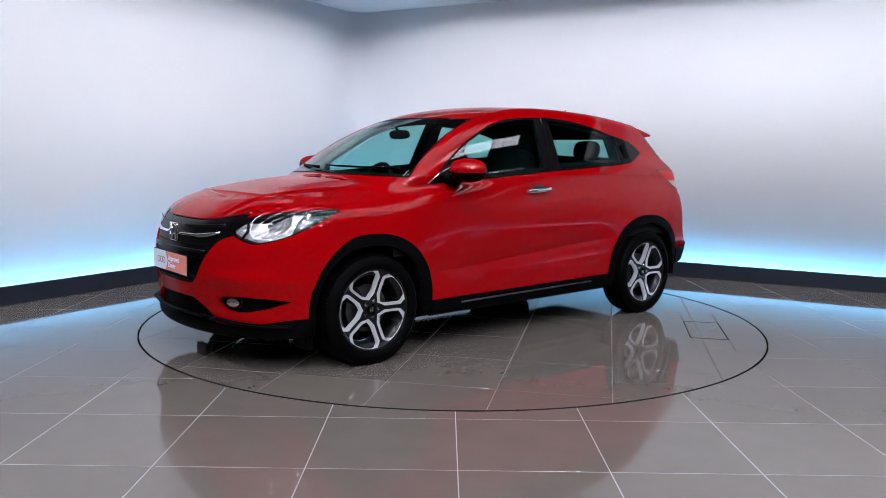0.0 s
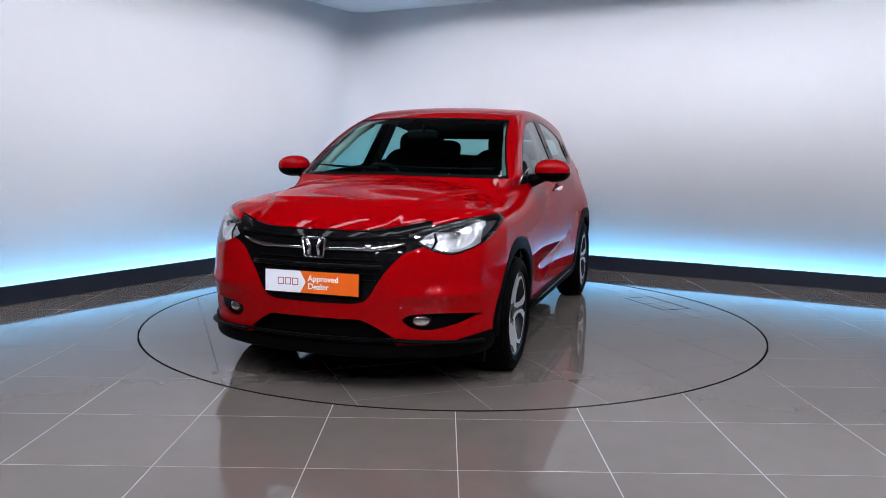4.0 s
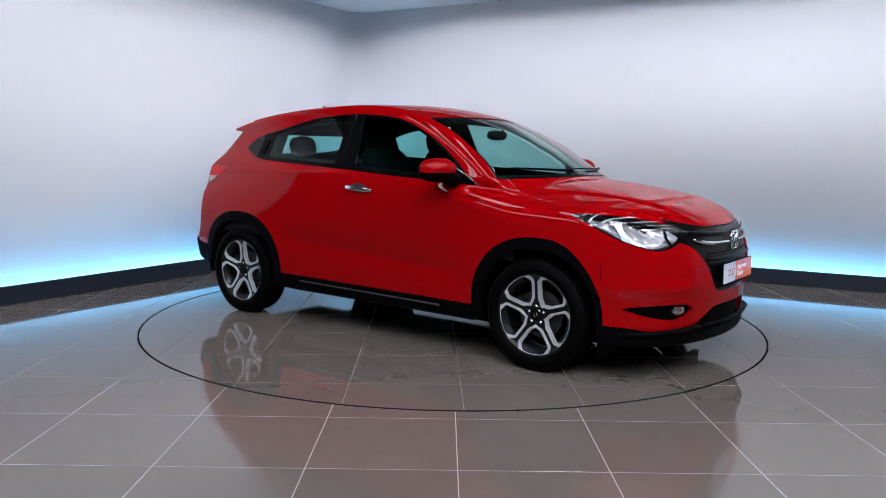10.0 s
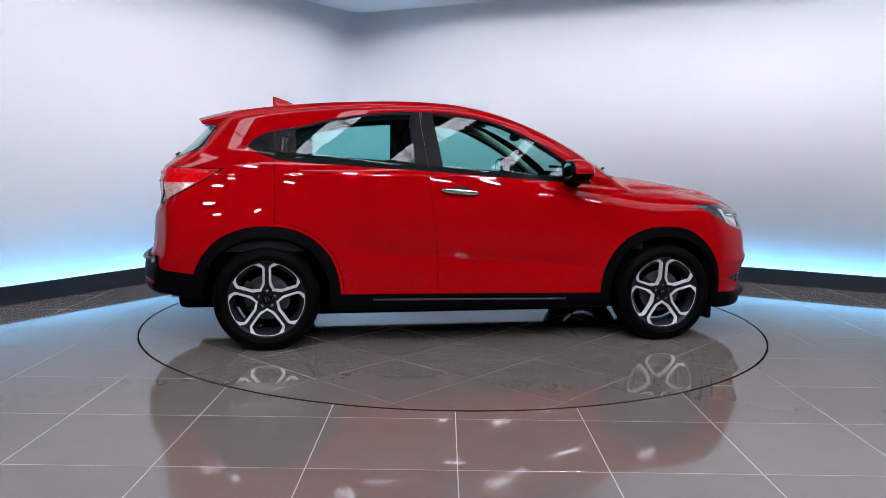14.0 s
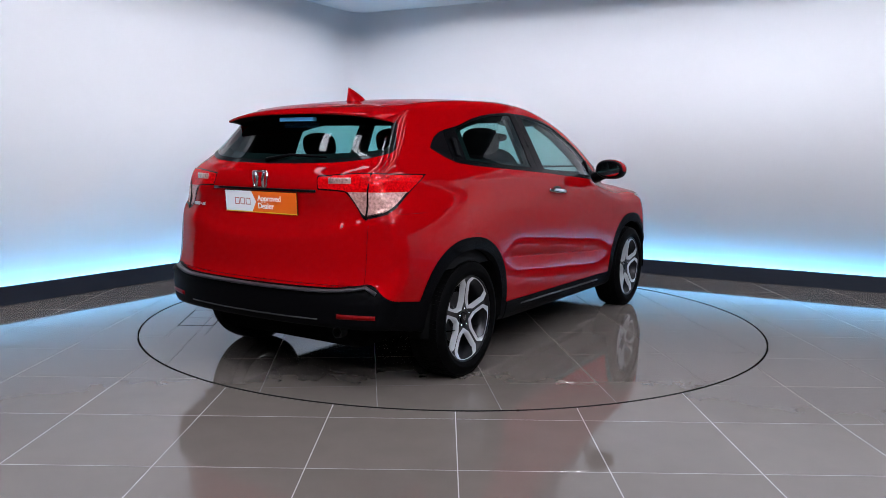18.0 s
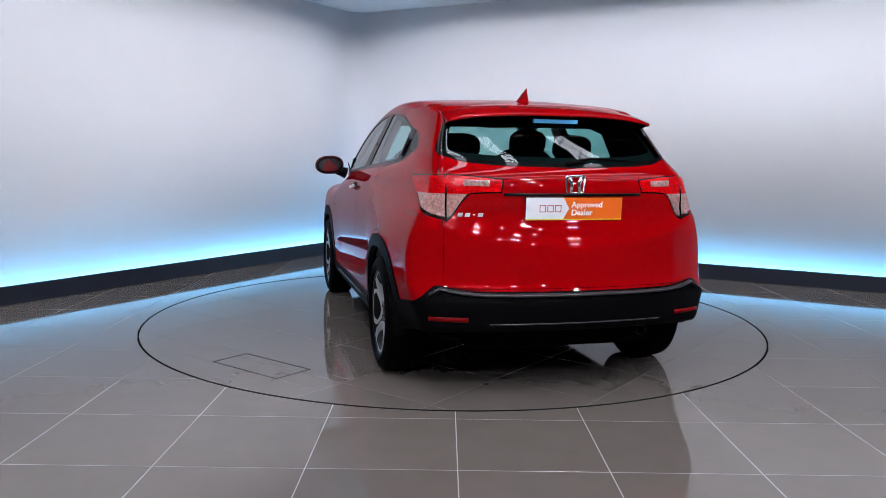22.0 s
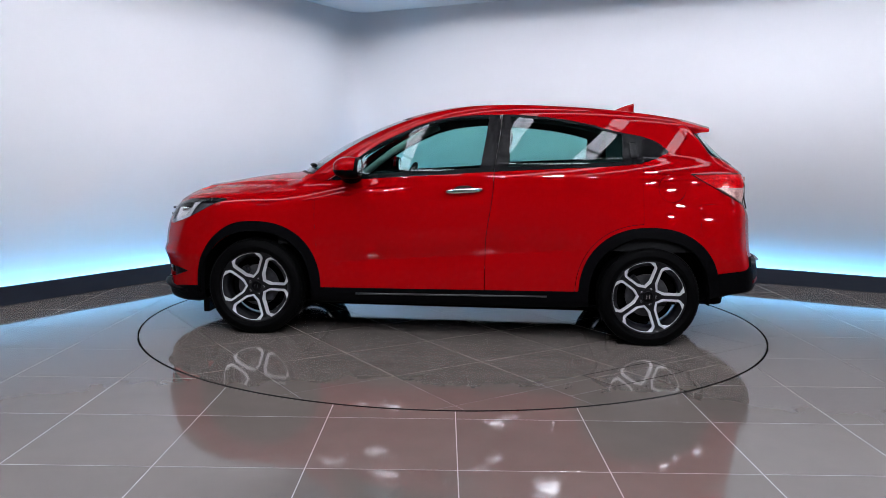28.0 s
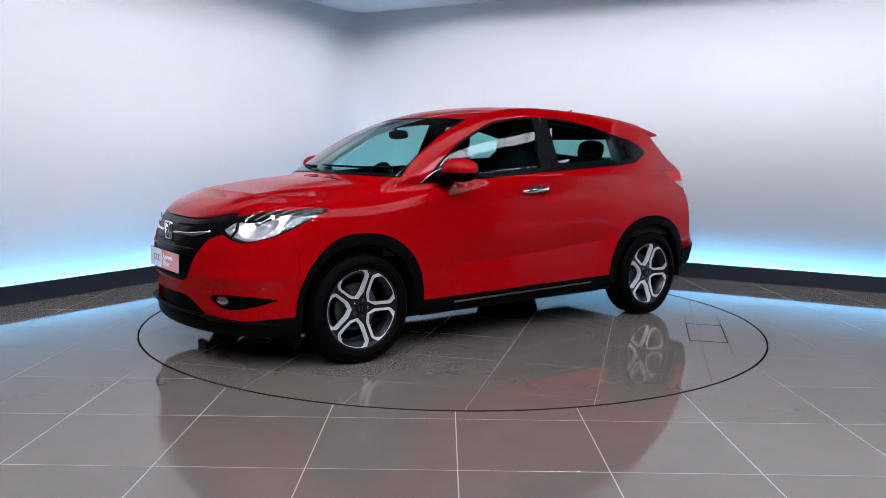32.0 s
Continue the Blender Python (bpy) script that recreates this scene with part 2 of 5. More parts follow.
def rotated(pts, deg):
    c, s = math.cos(radians(deg)), math.sin(radians(deg))
    return [(c * x - s * y, s * x + c * y) for x, y in pts]


def ring(r0, r1, z0, z1, n=180):
    bm = bmesh.new()
    rows = [[bm.verts.new((r * math.cos(2 * math.pi * i / n), r * math.sin(2 * math.pi * i / n), z)) for i in range(n)] for r, z in ((r0, z0), (r0, z1), (r1, z1), (r1, z0))]
    for k in range(4):
        a, b = rows[k], rows[(k + 1) % 4]
        for i in range(n):
            bm.faces.new((a[i], a[(i + 1) % n], b[(i + 1) % n], b[i]))
    bmesh.ops.recalc_face_normals(bm, faces=bm.faces)
    return bm


def floor_bed():
    """The joint-coloured bed of the whole hall, with a round hole for the turntable."""
    bm = bmesh.new()
    n, r = 240, TURN_R + 0.009
    rows = []
    for z, far in ((-0.03, False), (-0.0004, False), (-0.0004, True), (-0.03, True)):
        row = []
        for k in range(n):
            c, q = math.cos(2 * math.pi * k / n), math.sin(2 * math.pi * k / n)
            d = min((14 / c if c > 0 else -11 / c if c else 99), (6 / q if q > 0 else -22 / q if q else 99)) if far else r
            row.append(bm.verts.new((c * d, q * d, z)))
        rows.append(row)
    for i in range(4):
        a, b = rows[i], rows[(i + 1) % 4]
        for k in range(n):
            bm.faces.new((a[k], a[(k + 1) % n], b[(k + 1) % n], b[k]))
    bmesh.ops.recalc_face_normals(bm, faces=bm.faces)
    return bm


floor = tagged(part("floor", floor_bed(), GROUT), "glossy grey porcelain tile floor with pale joints", "floor", kind="structure")
tagged(part("turntable_pit", ring(0.3, TURN_R + 0.4, -0.12, -0.05, 60), DARK_GAP), "dark pit under the turntable", "pit", kind="structure")


def floor_tiles():
    """Single tiles before and round the turntable; those of the rest of the hall in one mesh."""
    full, far_v, far_f = None, [], []
    for i in range(-24, 27):
        for j in range(-36, 18):
            u, v = TILE_U + (i + 0.5) * TILE_S, TILE_V + (j + 0.5) * TILE_S
            c = rotated([(u, v)], TILE_A)[0]
            if not (-10.9 < c[0] < 13.9 and -21.9 < c[1] < 5.9):
                continue
            outline = rotated(square(u, v, TILE_S, 0.0042), TILE_A)
            d = math.hypot(*c)
            if d < TURN_R - 0.45:
                continue
            if c[1] < -4.2 or c[1] > 5.0 or abs(c[0]) > 5.2:
                k = len(far_v)
                far_v += [(x, y, FLOOR_Z) for x, y in outline] + [(x, y, -0.010) for x, y in outline]
                far_f += [(k, k + 1, k + 2, k + 3)] + [(k + m, k + 4 + m, k + 4 + (m + 1) % 4, k + (m + 1) % 4) for m in range(4)]
                continue
            if d > TURN_R + 0.45:
                if full is None:
                    full = part("floor_tile", slab(rotated(square(0, 0, TILE_S, 0.0042), TILE_A), -0.010, FLOOR_Z, 0.0002), TILE, floor)
                    full.location = (c[0], c[1], 0)
                else:
                    o = new("floor_tile", full.data)
                    o.parent = floor
                    o.location = (c[0], c[1], 0)
                continue
            for poly in clip_circle(outline, TURN_R + 0.009, True):
                part("floor_tile", slab(poly, -0.010, FLOOR_Z, 0.0002), TILE, floor)
    me = bpy.data.meshes.new("far_tiles")
    me.from_pydata(far_v, [], far_f)
    me.materials.append(TILE)
    o = new("far_tiles", me)
    o.parent = floor
    tagged(o, kind="stuff")


def turntable_build():
    """The turning platform with its own tile pattern and a hatch."""
    tt = tagged(empty("turntable"), "round turning platform laid with grey porcelain tiles", "turntable")
    part("deck", ring(0.001, TURN_R, -0.05, -0.0006, 180), DECK_GROUT, tt)
    # raised black ring added so the dark gap round the deck shows throughout
    part("edge_ring", ring(TURN_R - 0.004, TURN_R + 0.005, -0.05, 0.0018, 180), DARK_GAP, tt, "thin black rubber edge ring")
    hf = bmesh.new()
    for x0, x1, y0, y1 in ((-0.276, -0.269, 1.729, 1.981), (0.276, 0.283, 1.729, 1.981), (-0.269, 0.276, 1.729, 1.735), (-0.269, 0.276, 1.975, 1.981)):
        prism(rotated([(x0, y0), (x1, y0), (x1, y1), (x0, y1)], 38.3), -0.012, 0.0008, hf)
    part("hatch_frame", hf, DARK_GAP, tt, "dark hatch joint")
    hatch = (-0.272, 0.279, 1.732, 1.978)
    full = None
    for i in range(-4, 4):
        for j in range(-4, 4):
            u, v = (i + 0.5) * 0.6, (j + 0.5) * 0.6
            cells = [(u - 0.3, u + 0.3, v - 0.3, v + 0.3)]
            new_cells = []
            for (a, b, c, d) in cells:
                ha, hb, hc, hd = hatch
                if b <= ha or a >= hb or d <= hc or c >= hd:
                    new_cells.append((a, b, c, d, False))
                    continue
                ia, ib, ic, id_ = max(a, ha), min(b, hb), max(c, hc), min(d, hd)
                for cell in ((a, b, c, ic, False), (a, b, id_, d, False), (a, ia, ic, id_, False), (ib, b, ic, id_, False), (ia, ib, ic, id_, True)):
                    if cell[1] - cell[0] > 0.02 and cell[3] - cell[2] > 0.02:
                        new_cells.append(cell)
            for a, b, c, d, inside in new_cells:
                g = 0.0032 if inside else 0.0021
                poly = [(a + g, c + g), (b - g, c + g), (b - g, d - g), (a + g, d - g)]
                far = max(math.hypot(*p) for p in poly)
                near = min(math.hypot(*p) for p in poly)
                if near > TURN_R:
                    continue
                if far < TURN_R - 0.005 and b - a > 0.59 and d - c > 0.59:
                    if full is None:
                        full = part("deck_tile", slab(rotated(square(0, 0, 0.6, 0.0036), 38.3), -0.010, 0.0, 0.0003), TILE, tt)
                        ob = full
                    else:
                        ob = new("deck_tile", full.data)
                        ob.parent = tt
                    x, y = rotated([(u, v)], 38.3)[0]
                    ob.location = (x, y, 0)
                    continue
                for q in clip_circle(rotated(poly, 38.3), TURN_R - 0.005, False):
                    part("hatch_tile" if inside else "deck_tile", slab(q, -0.010, 0.0, 0.0003), TILE, tt)
    return tt


turntable = turntable_build()


# ---- the car: x forward, y to its left, z up; the origin lies between the axles on the floor ----
def curve(*pts):
    """A smooth curve through a few points (x rising), without overshoot."""
    xs, ys = np.array([p[0] for p in pts], float), np.array([p[1] for p in pts], float)
    h, d = np.diff(xs), np.diff(ys) / np.diff(xs)
    m = np.zeros(len(xs))
    m[0], m[-1] = d[0], d[-1]
    for i in range(1, len(xs) - 1):
        if d[i - 1] * d[i] > 0:
            w1, w2 = 2 * h[i] + h[i - 1], h[i] + 2 * h[i - 1]
            m[i] = (w1 + w2) / (w1 / d[i - 1] + w2 / d[i])

    def f(x):
        x = np.clip(np.asarray(x, float), xs[0], xs[-1])
        i = np.clip(np.searchsorted(xs, x) - 1, 0, len(xs) - 2)
        t = (x - xs[i]) / h[i]
        return ((1 + 2 * t) * (1 - t) ** 2 * ys[i] + t * (1 - t) ** 2 * h[i] * m[i] + t * t * (3 - 2 * t) * ys[i + 1] + t * t * (t - 1) * h[i] * m[i + 1])

    return f


def smax(a, b, k):
    h = np.maximum(k - np.abs(a - b), 0) / k
    return np.maximum(a, b) + h * h * k / 4


def smin(a, b, k):
    return -smax(-a, -b, k)


def step01(x, a, b):
    t = np.clip((x - a) / (b - a), 0, 1)
    return t * t * (3 - 2 * t)


def eased(f, a, b, w):
    """A curve with its bends evened out over about w."""
    step = w / 12
    x = np.arange(a - 6 * w, b + 6 * w, step)
    y = f(np.clip(x, a, b))
    y = y + np.where(x < a, (x - a) * (f(a + 0.01) - f(a)) / 0.01, 0) + np.where(x > b, (x - b) * (f(b) - f(b - 0.01)) / 0.01, 0)
    k = np.exp(-0.5 * (np.arange(-36, 37) * step / w) ** 2)
    y = np.convolve(y, k / k.sum(), "same")
    m = np.gradient(y, step)

    def g(q):
        q = np.clip(np.asarray(q, float), a, b)
        j = np.clip(((q - x[0]) / step).astype(int), 0, len(x) - 2)
        t = (q - x[j]) / step
        return (1 + 2 * t) * (1 - t) ** 2 * y[j] + t * (1 - t) ** 2 * step * m[j] + t * t * (3 - 2 * t) * y[j + 1] + t * t * (t - 1) * step * m[j + 1]

    return g


AXLE = 1.305
HUB_Z = 0.325
NOSE = curve((0.10, 2.06), (0.20, 2.13), (0.30, 2.135), (0.42, 2.150), (0.52, 2.165), (0.62, 2.162), (0.72, 2.142), (0.80, 2.110), (0.88, 2.05), (0.95, 1.95))
TAIL = curve((0.18, -2.01), (0.28, -2.075), (0.36, -2.115), (0.50, -2.120), (0.545, -2.105), (0.60, -2.068), (0.70, -2.055), (0.85, -2.045), (0.95, -2.033), (1.08, -2.015), (1.13, -1.995), (1.18, -1.937),
             (1.28, -1.823), (1.40, -1.703), (1.50, -1.605))
BONNET = curve((-2.2, 1.15), (-1.4, 1.20), (-1.1, 1.18), (-0.4, 1.14), (0.0, 1.115), (0.6, 1.085), (0.9, 1.088), (1.1, 1.078), (1.35, 1.056), (1.55, 1.026), (1.77, 0.977), (1.95, 0.925), (2.04, 0.892), (2.13, 0.845))
BONNET_DROP = curve((-2.2, 0.0), (0.0, 0.005), (0.6, 0.03), (0.9, 0.085), (1.2, 0.11), (1.5, 0.085), (1.8, 0.05), (2.1, 0.02))
SIDE = curve((0.18, 0.80), (0.25, 0.835), (0.34, 0.855), (0.45, 0.862), (0.60, 0.866), (0.75, 0.862), (0.90, 0.850), (1.0, 0.830), (1.08, 0.808), (1.2, 0.77))
WAIST = curve((-2.1, 0.64), (-1.9, 0.69), (-1.46, 0.757), (-1.0, 0.785), (-0.4, 0.800), (0.3, 0.795), (0.6, 0.775), (0.9, 0.735), (1.2, 0.68))
ROOF = curve((-1.85, 1.432), (-1.6, 1.488), (-1.2, 1.547), (-0.8, 1.578), (-0.4, 1.590), (-0.1, 1.580), (0.15, 1.548), (0.36, 1.495), (0.55, 1.428), (0.745, 1.338), (0.97, 1.213), (1.13, 1.105), (1.3, 0.98))
FLOORLINE = curve((-2.1, 0.365), (-1.90, 0.350), (-1.65, 0.30), (-1.3, 0.25), (-0.8, 0.235), (0.9, 0.225), (1.6, 0.205), (2.1, 0.20))
NOSE, TAIL = eased(NOSE, 0.10, 0.95, 0.022), eased(TAIL, 0.18, 1.50, 0.02)
BONNET, BONNET_DROP, ROOF = eased(BONNET, -2.2, 2.13, 0.07), eased(BONNET_DROP, -2.2, 2.1, 0.10), eased(ROOF, -1.85, 1.3, 0.06)
SIDE, WAIST = eased(SIDE, 0.18, 1.2, 0.03), eased(WAIST, -2.1, 1.2, 0.10)


def side_y(x, z):
    y = SIDE(z)
    y = y - 0.085 * np.clip((-x - 1.32) / 0.8, 0, 2) ** 2 - 0.085 * np.clip((x - 1.55) / 0.6, 0, 2) ** 2
    y = y - 0.05 * step01(-x, 1.55, 2.0) * (1 - step01(z, 0.34, 0.60))
    y = y + np.where(x > 0, 0.013, 0.024) * np.exp(-((np.abs(x) - 1.32) / 0.36) ** 2) * np.exp(-((z - 0.62) / 0.24) ** 2)
    # the doors: a hollow that falls in to a sharp low line and flares out again to the sill
    win = step01(x, -0.96, -0.68) * (1 - step01(x, 0.52, 0.93))
    u = z - (0.562 - 0.070 * x)
    u = np.sqrt(u * u + 0.005 ** 2) * np.where(u > 0, 1 / 0.085, 1 / 0.105)
    y = y - 0.024 * win * np.exp(-u)
    y = y - 0.085 * step01(-x, 0.75, 2.0) * step01(z, 0.72, 1.18)
    return y


def body(p):
    """Below nought inside the car's skin."""
    x, y, z = p[:, 0], np.abs(p[:, 1]), p[:, 2]
    ridge = 0.62 - 0.27 * (x - 1.1)
    top = BONNET(x) - BONNET_DROP(x) * (y / 0.75) ** 2.5 + 0.012 * (1 - step01(y, ridge - 0.030, ridge + 0.030)) * step01(x, 0.9, 1.2)
    low = smax(y - side_y(x, z), z - top, 0.085)
    green = smax(y - (WAIST(x) - 0.45 * np.clip(z - 1.09, 0, 1) - 0.05 * np.clip(z - 1.10, 0, 1) ** 2), z - (ROOF(x + 0.30 * y * y * step01(x, -0.6, 0.2)) - 0.07 * y * y), 0.055)
    green = np.maximum(green, 1.0 - z)
    f = smin(low, green, 0.045)
    f = smax(f, x - (NOSE(z) - 0.34 * y ** 2 - 0.06 * y ** 4 - 0.64 * y ** 8 + 0.018 * np.exp(-((z - 0.530) / 0.038) ** 2) * step01(y, 0.34, 0.60)), 0.06)
    tail = TAIL(z) + (0.15 + 0.10 * step01(z, 1.12, 1.25)) * y ** 2 + 0.20 * y ** 4
    smile = 0.800 + 0.24 * y ** 2 - z
    tail = tail - 0.013 * np.tanh(smile / 0.032) * (1 - step01(z, 0.93, 1.03)) * step01(z, 0.52, 0.62)
    tail = tail + 0.016 * np.exp(-(y / 0.36) ** 6) * np.exp(-((z - 0.955) / 0.075) ** 4)
    f = smax(f, tail - x, 0.05)
    return smax(f, FLOORLINE(x) - z, 0.04)


def skin(offset=0.0, nx=210, ncap=110, nphi=250):
    """The left half of the skin as arrays: points, normals and triangles, found along rays from a spine inside the car."""
    us = np.concatenate([np.linspace(-90, 0, ncap)[:-1], np.zeros(nx), np.linspace(0, 90, ncap)[1:]])
    xs = np.concatenate([np.full(ncap - 1, -1.15), np.linspace(-1.15, 1.15, nx), np.full(ncap - 1, 1.15)])
    us[0], us[-1] = -89.9, 89.9
    ph = np.radians(np.linspace(-90, 90, nphi))
    al = np.radians(us)
    A, P = np.meshgrid(al, ph, indexing="ij")
    O = np.stack([np.repeat(xs, nphi), np.zeros(len(xs) * nphi), np.full(len(xs) * nphi, 0.72)], 1)
    D = np.stack([np.sin(A), np.cos(A) * np.cos(P), np.cos(A) * np.sin(P)], -1).reshape(-1, 3)
    lo, hi = np.full(len(O), 0.05), np.full(len(O), 1.6)
    for _ in range(24):
        mid = (lo + hi) / 2
        inside = body(O + D * mid[:, None]) < 0
        lo, hi = np.where(inside, mid, lo), np.where(inside, hi, mid)
    V = O + D * lo[:, None]
    e = 0.0015
    N = np.stack([body(V + np.eye(3)[k] * e) - body(V - np.eye(3)[k] * e) for k in range(3)], 1)
    N /= np.maximum(np.linalg.norm(N, axis=1), 1e-9)[:, None]
    n = len(xs)
    i, j = np.meshgrid(np.arange(n - 1), np.arange(nphi - 1), indexing="ij")
    a = (i * nphi + j).ravel()
    b, c, d = a + nphi, a + nphi + 1, a + 1
    T = np.concatenate([np.stack([a, c, b], 1), np.stack([a, d, c], 1)])
    V[np.abs(V[:, 1]) < 1e-6, 1] = 0
    return V - N * offset, N, T


def clip(mesh, phi):
    """Keeps the part of a mesh where phi(points) < 0, cut cleanly along phi = 0."""
    V, N, T = mesh
    if len(T) == 0:
        return mesh
    f = phi(V) if callable(phi) else phi
    f = np.where(np.abs(f) < 1e-7, 1e-7, f)
    ins = f < 0
    k = ins[T].sum(1)
    keep = [T[k == 3]]
    newV, newN, base = [], [], len(V)

    def cut(p, q):
        nonlocal base
        t = f[p] / (f[p] - f[q])
        newV.append(V[p] + (V[q] - V[p]) * t[:, None])
        nn = N[p] + (N[q] - N[p]) * t[:, None]
        newN.append(nn / np.maximum(np.linalg.norm(nn, axis=1), 1e-9)[:, None])
        ids = base + np.arange(len(p))
        base += len(p)
        return ids

    for want in (1, 2):
        t = T[k == want]
        if len(t) == 0:
            continue
        m = ins[t] if want == 1 else ~ins[t]
        r = m.argmax(1)
        idx = (r[:, None] + np.arange(3)) % 3
        t = np.take_along_axis(t, idx, 1)
        p, q = cut(t[:, 0], t[:, 1]), cut(t[:, 0], t[:, 2])
        if want == 1:
            keep.append(np.stack([t[:, 0], p, q], 1))
        else:
            keep.append(np.stack([p, t[:, 1], t[:, 2]], 1))
            keep.append(np.stack([p, t[:, 2], q], 1))
    V2 = np.concatenate([V] + newV) if newV else V
    N2 = np.concatenate([N] + newN) if newN else N
    T2 = np.concatenate(keep)
    used, inv = np.unique(T2, return_inverse=True)
    return V2[used], N2[used], inv.reshape(-1, 3)


def outside(mesh, phi):
    return clip(mesh, lambda v: -phi(v))


def mirrored(mesh):
    V, N, T = mesh
    s = np.array([1, -1, 1])
    return V * s, N * s, T[:, ::-1]


def joined(*meshes):
    V, N, T, b = [], [], [], 0
    for v, n, t in meshes:
        V.append(v), N.append(n), T.append(t + b)
        b += len(v)
    return np.concatenate(V), np.concatenate(N), np.concatenate(T)


def both(mesh):
    return joined(mesh, mirrored(mesh))


def moved(mesh, d):
    """A mesh pushed out along its normals (d < 0: in)."""
    return mesh[0] + mesh[1] * d, mesh[1], mesh[2]


def rim_edge(mesh, depth):
    """The mesh with its open edges turned inwards, to give a panel its thickness."""
    V, N, T = mesh
    E = np.concatenate([T[:, [0, 1]], T[:, [1, 2]], T[:, [2, 0]]])
    key = np.sort(E, 1)
    _, first, cnt = np.unique(key, axis=0, return_index=True, return_counts=True)
    E = E[first[cnt == 1]]
    if len(E) == 0:
        return mesh
    ids = np.unique(E)
    at = np.full(len(V), -1)
    at[ids] = np.arange(len(ids)) + len(V)
    W = V[ids] - N[ids] * depth
    T2 = np.concatenate([np.stack([E[:, 1], E[:, 0], at[E[:, 0]]], 1), np.stack([E[:, 1], at[E[:, 0]], at[E[:, 1]]], 1)])
    return np.concatenate([V, W]), np.concatenate([N, N[ids]]), np.concatenate([T, T2])


def shell_part(name, mesh, mat, parent, label="", depth=0.0):
    if depth:
        mesh = rim_edge(mesh, depth)
    V, N, T = mesh
    me = bpy.data.meshes.new(name)
    me.vertices.add(len(V))
    me.vertices.foreach_set("co", V.astype(np.float32).ravel())
    me.loops.add(len(T) * 3)
    me.loops.foreach_set("vertex_index", T.astype(np.int32).ravel())
    me.polygons.add(len(T))
    me.polygons.foreach_set("loop_start", np.arange(0, len(T) * 3, 3, dtype=np.int32))
    me.polygons.foreach_set("use_smooth", [True] * len(T))
    me.update(calc_edges=True)
    me.validate()
    me.normals_split_custom_set_from_vertices(N.astype(np.float32).tolist())
    me.materials.append(mat)
    ob = new(name, me)
    ob.parent = parent
    return tagged(ob, label)


car = tagged(empty("car"), "glossy red five-door crossover car standing on the turntable", "car")
SKIN = skin()

TINTED = material("tail_red", (0.46, 0.001, 0.003), rough=0.12, coat=0.15, spec=0.12, grain=0.6, scale=90, bump=0.25, bump_scale=220)
CLEAR_LAMP = material("clear_lamp", (0.50, 0.27, 0.24), rough=0.16, coat=0.4, metal=0.25, grain=0.5, scale=70, bump=1.0, bump_scale=75)
REFLECTOR = material("lamp_reflector", (0.72, 0.73, 0.76), rough=0.10, metal=0.65)
FOG_CHROME = material("fog_lamp_chrome", (0.8, 0.81, 0.83), rough=0.08, metal=1.0, bump=1.0, bump_scale=45)
PLATE_WHITE = material("plate_white", (0.75, 0.76, 0.80), rough=0.3, coat=0.4)
PLATE_ORANGE = material("plate_orange", (0.80, 0.13, 0.008), rough=0.3, coat=0.4)
DARK_RED = material("reflector_red", (0.13, 0.001, 0.002), rough=0.35, spec=0.1, grain=0.3, scale=120)
PLATE_YELLOW = material("plate_yellow", (0.80, 0.48, 0.02), rough=0.35)
INK_WHITE = material("ink_white", (0.85, 0.85, 0.85), rough=0.4)
INK_RED = material("ink_red", (0.35, 0.06, 0.06), rough=0.5)
# brake lens: the blue is a reflection put into the base colour
BRAKE_REFLECTION = material("high_brake_lens", (0.10, 0.42, 0.85), rough=0.15, coat=1.0)
MESH_BLACK = material("grille_mesh_black", (0.0016, 0.0016, 0.0016), rough=0.6, spec=0.03)
SMOKE = material("lamp_housing_grey", (0.10, 0.105, 0.115), rough=0.2, metal=0.5, grain=0.3, scale=40, bump=0.4, bump_scale=60)

GLASS_TOP = curve((-1.43, 1.262), (-1.355, 1.324), (-1.26, 1.360), (-1.09, 1.393), (-0.90, 1.442), (-0.713, 1.475), (-0.525, 1.493), (-0.39, 1.500), (-0.22, 1.497), (0.04, 1.472), (0.19, 1.434), (0.34, 1.370),
                  (0.49, 1.293), (0.605, 1.216), (0.81, 1.052))
GLASS_LOW = curve((-1.43, 1.262), (-1.294, 1.200), (-1.222, 1.183), (-1.075, 1.168), (-0.708, 1.145), (-0.376, 1.126), (-0.19, 1.115), (0.03, 1.098), (0.40, 1.074), (0.59, 1.059), (0.81, 1.045))
LAMP_TOP = curve((1.48, 0.912), (1.55, 0.921), (1.78, 0.907), (1.88, 0.886), (1.96, 0.860), (2.02, 0.815), (2.06, 0.80))
LAMP_LOW = curve((1.48, 0.912), (1.58, 0.880), (1.66, 0.840), (1.76, 0.790), (1.88, 0.745), (1.95, 0.728), (1.99, 0.742), (2.03, 0.79))
HOOD_FRONT = curve((0.0, 0.846), (0.25, 0.847), (0.376, 0.862), (0.518, 0.892), (0.717, 0.926), (0.9, 0.93))
HOOD_SIDE = curve((0.8, 0.64), (1.05, 0.675), (1.5, 0.735), (1.8, 0.735), (2.2, 0.73))
GRILLE_V = curve((0.0, 0.474), (0.20, 0.477), (0.26, 0.487), (0.30, 0.520), (0.34, 0.590), (0.40, 0.675), (0.47, 0.742), (0.56, 0.775))
FOG_TOP = curve((0.44, 0.400), (0.50, 0.430), (0.60, 0.437), (0.72, 0.432), (0.815, 0.414), (0.90, 0.39))
FOG_LOW = curve((0.44, 0.398), (0.50, 0.352), (0.57, 0.340), (0.70, 0.364), (0.815, 0.412), (0.90, 0.43))
REAR_BLACK = curve((0.0, 0.558), (0.49, 0.560), (0.64, 0.575), (0.69, 0.585), (0.78, 0.52), (0.88, 0.455))
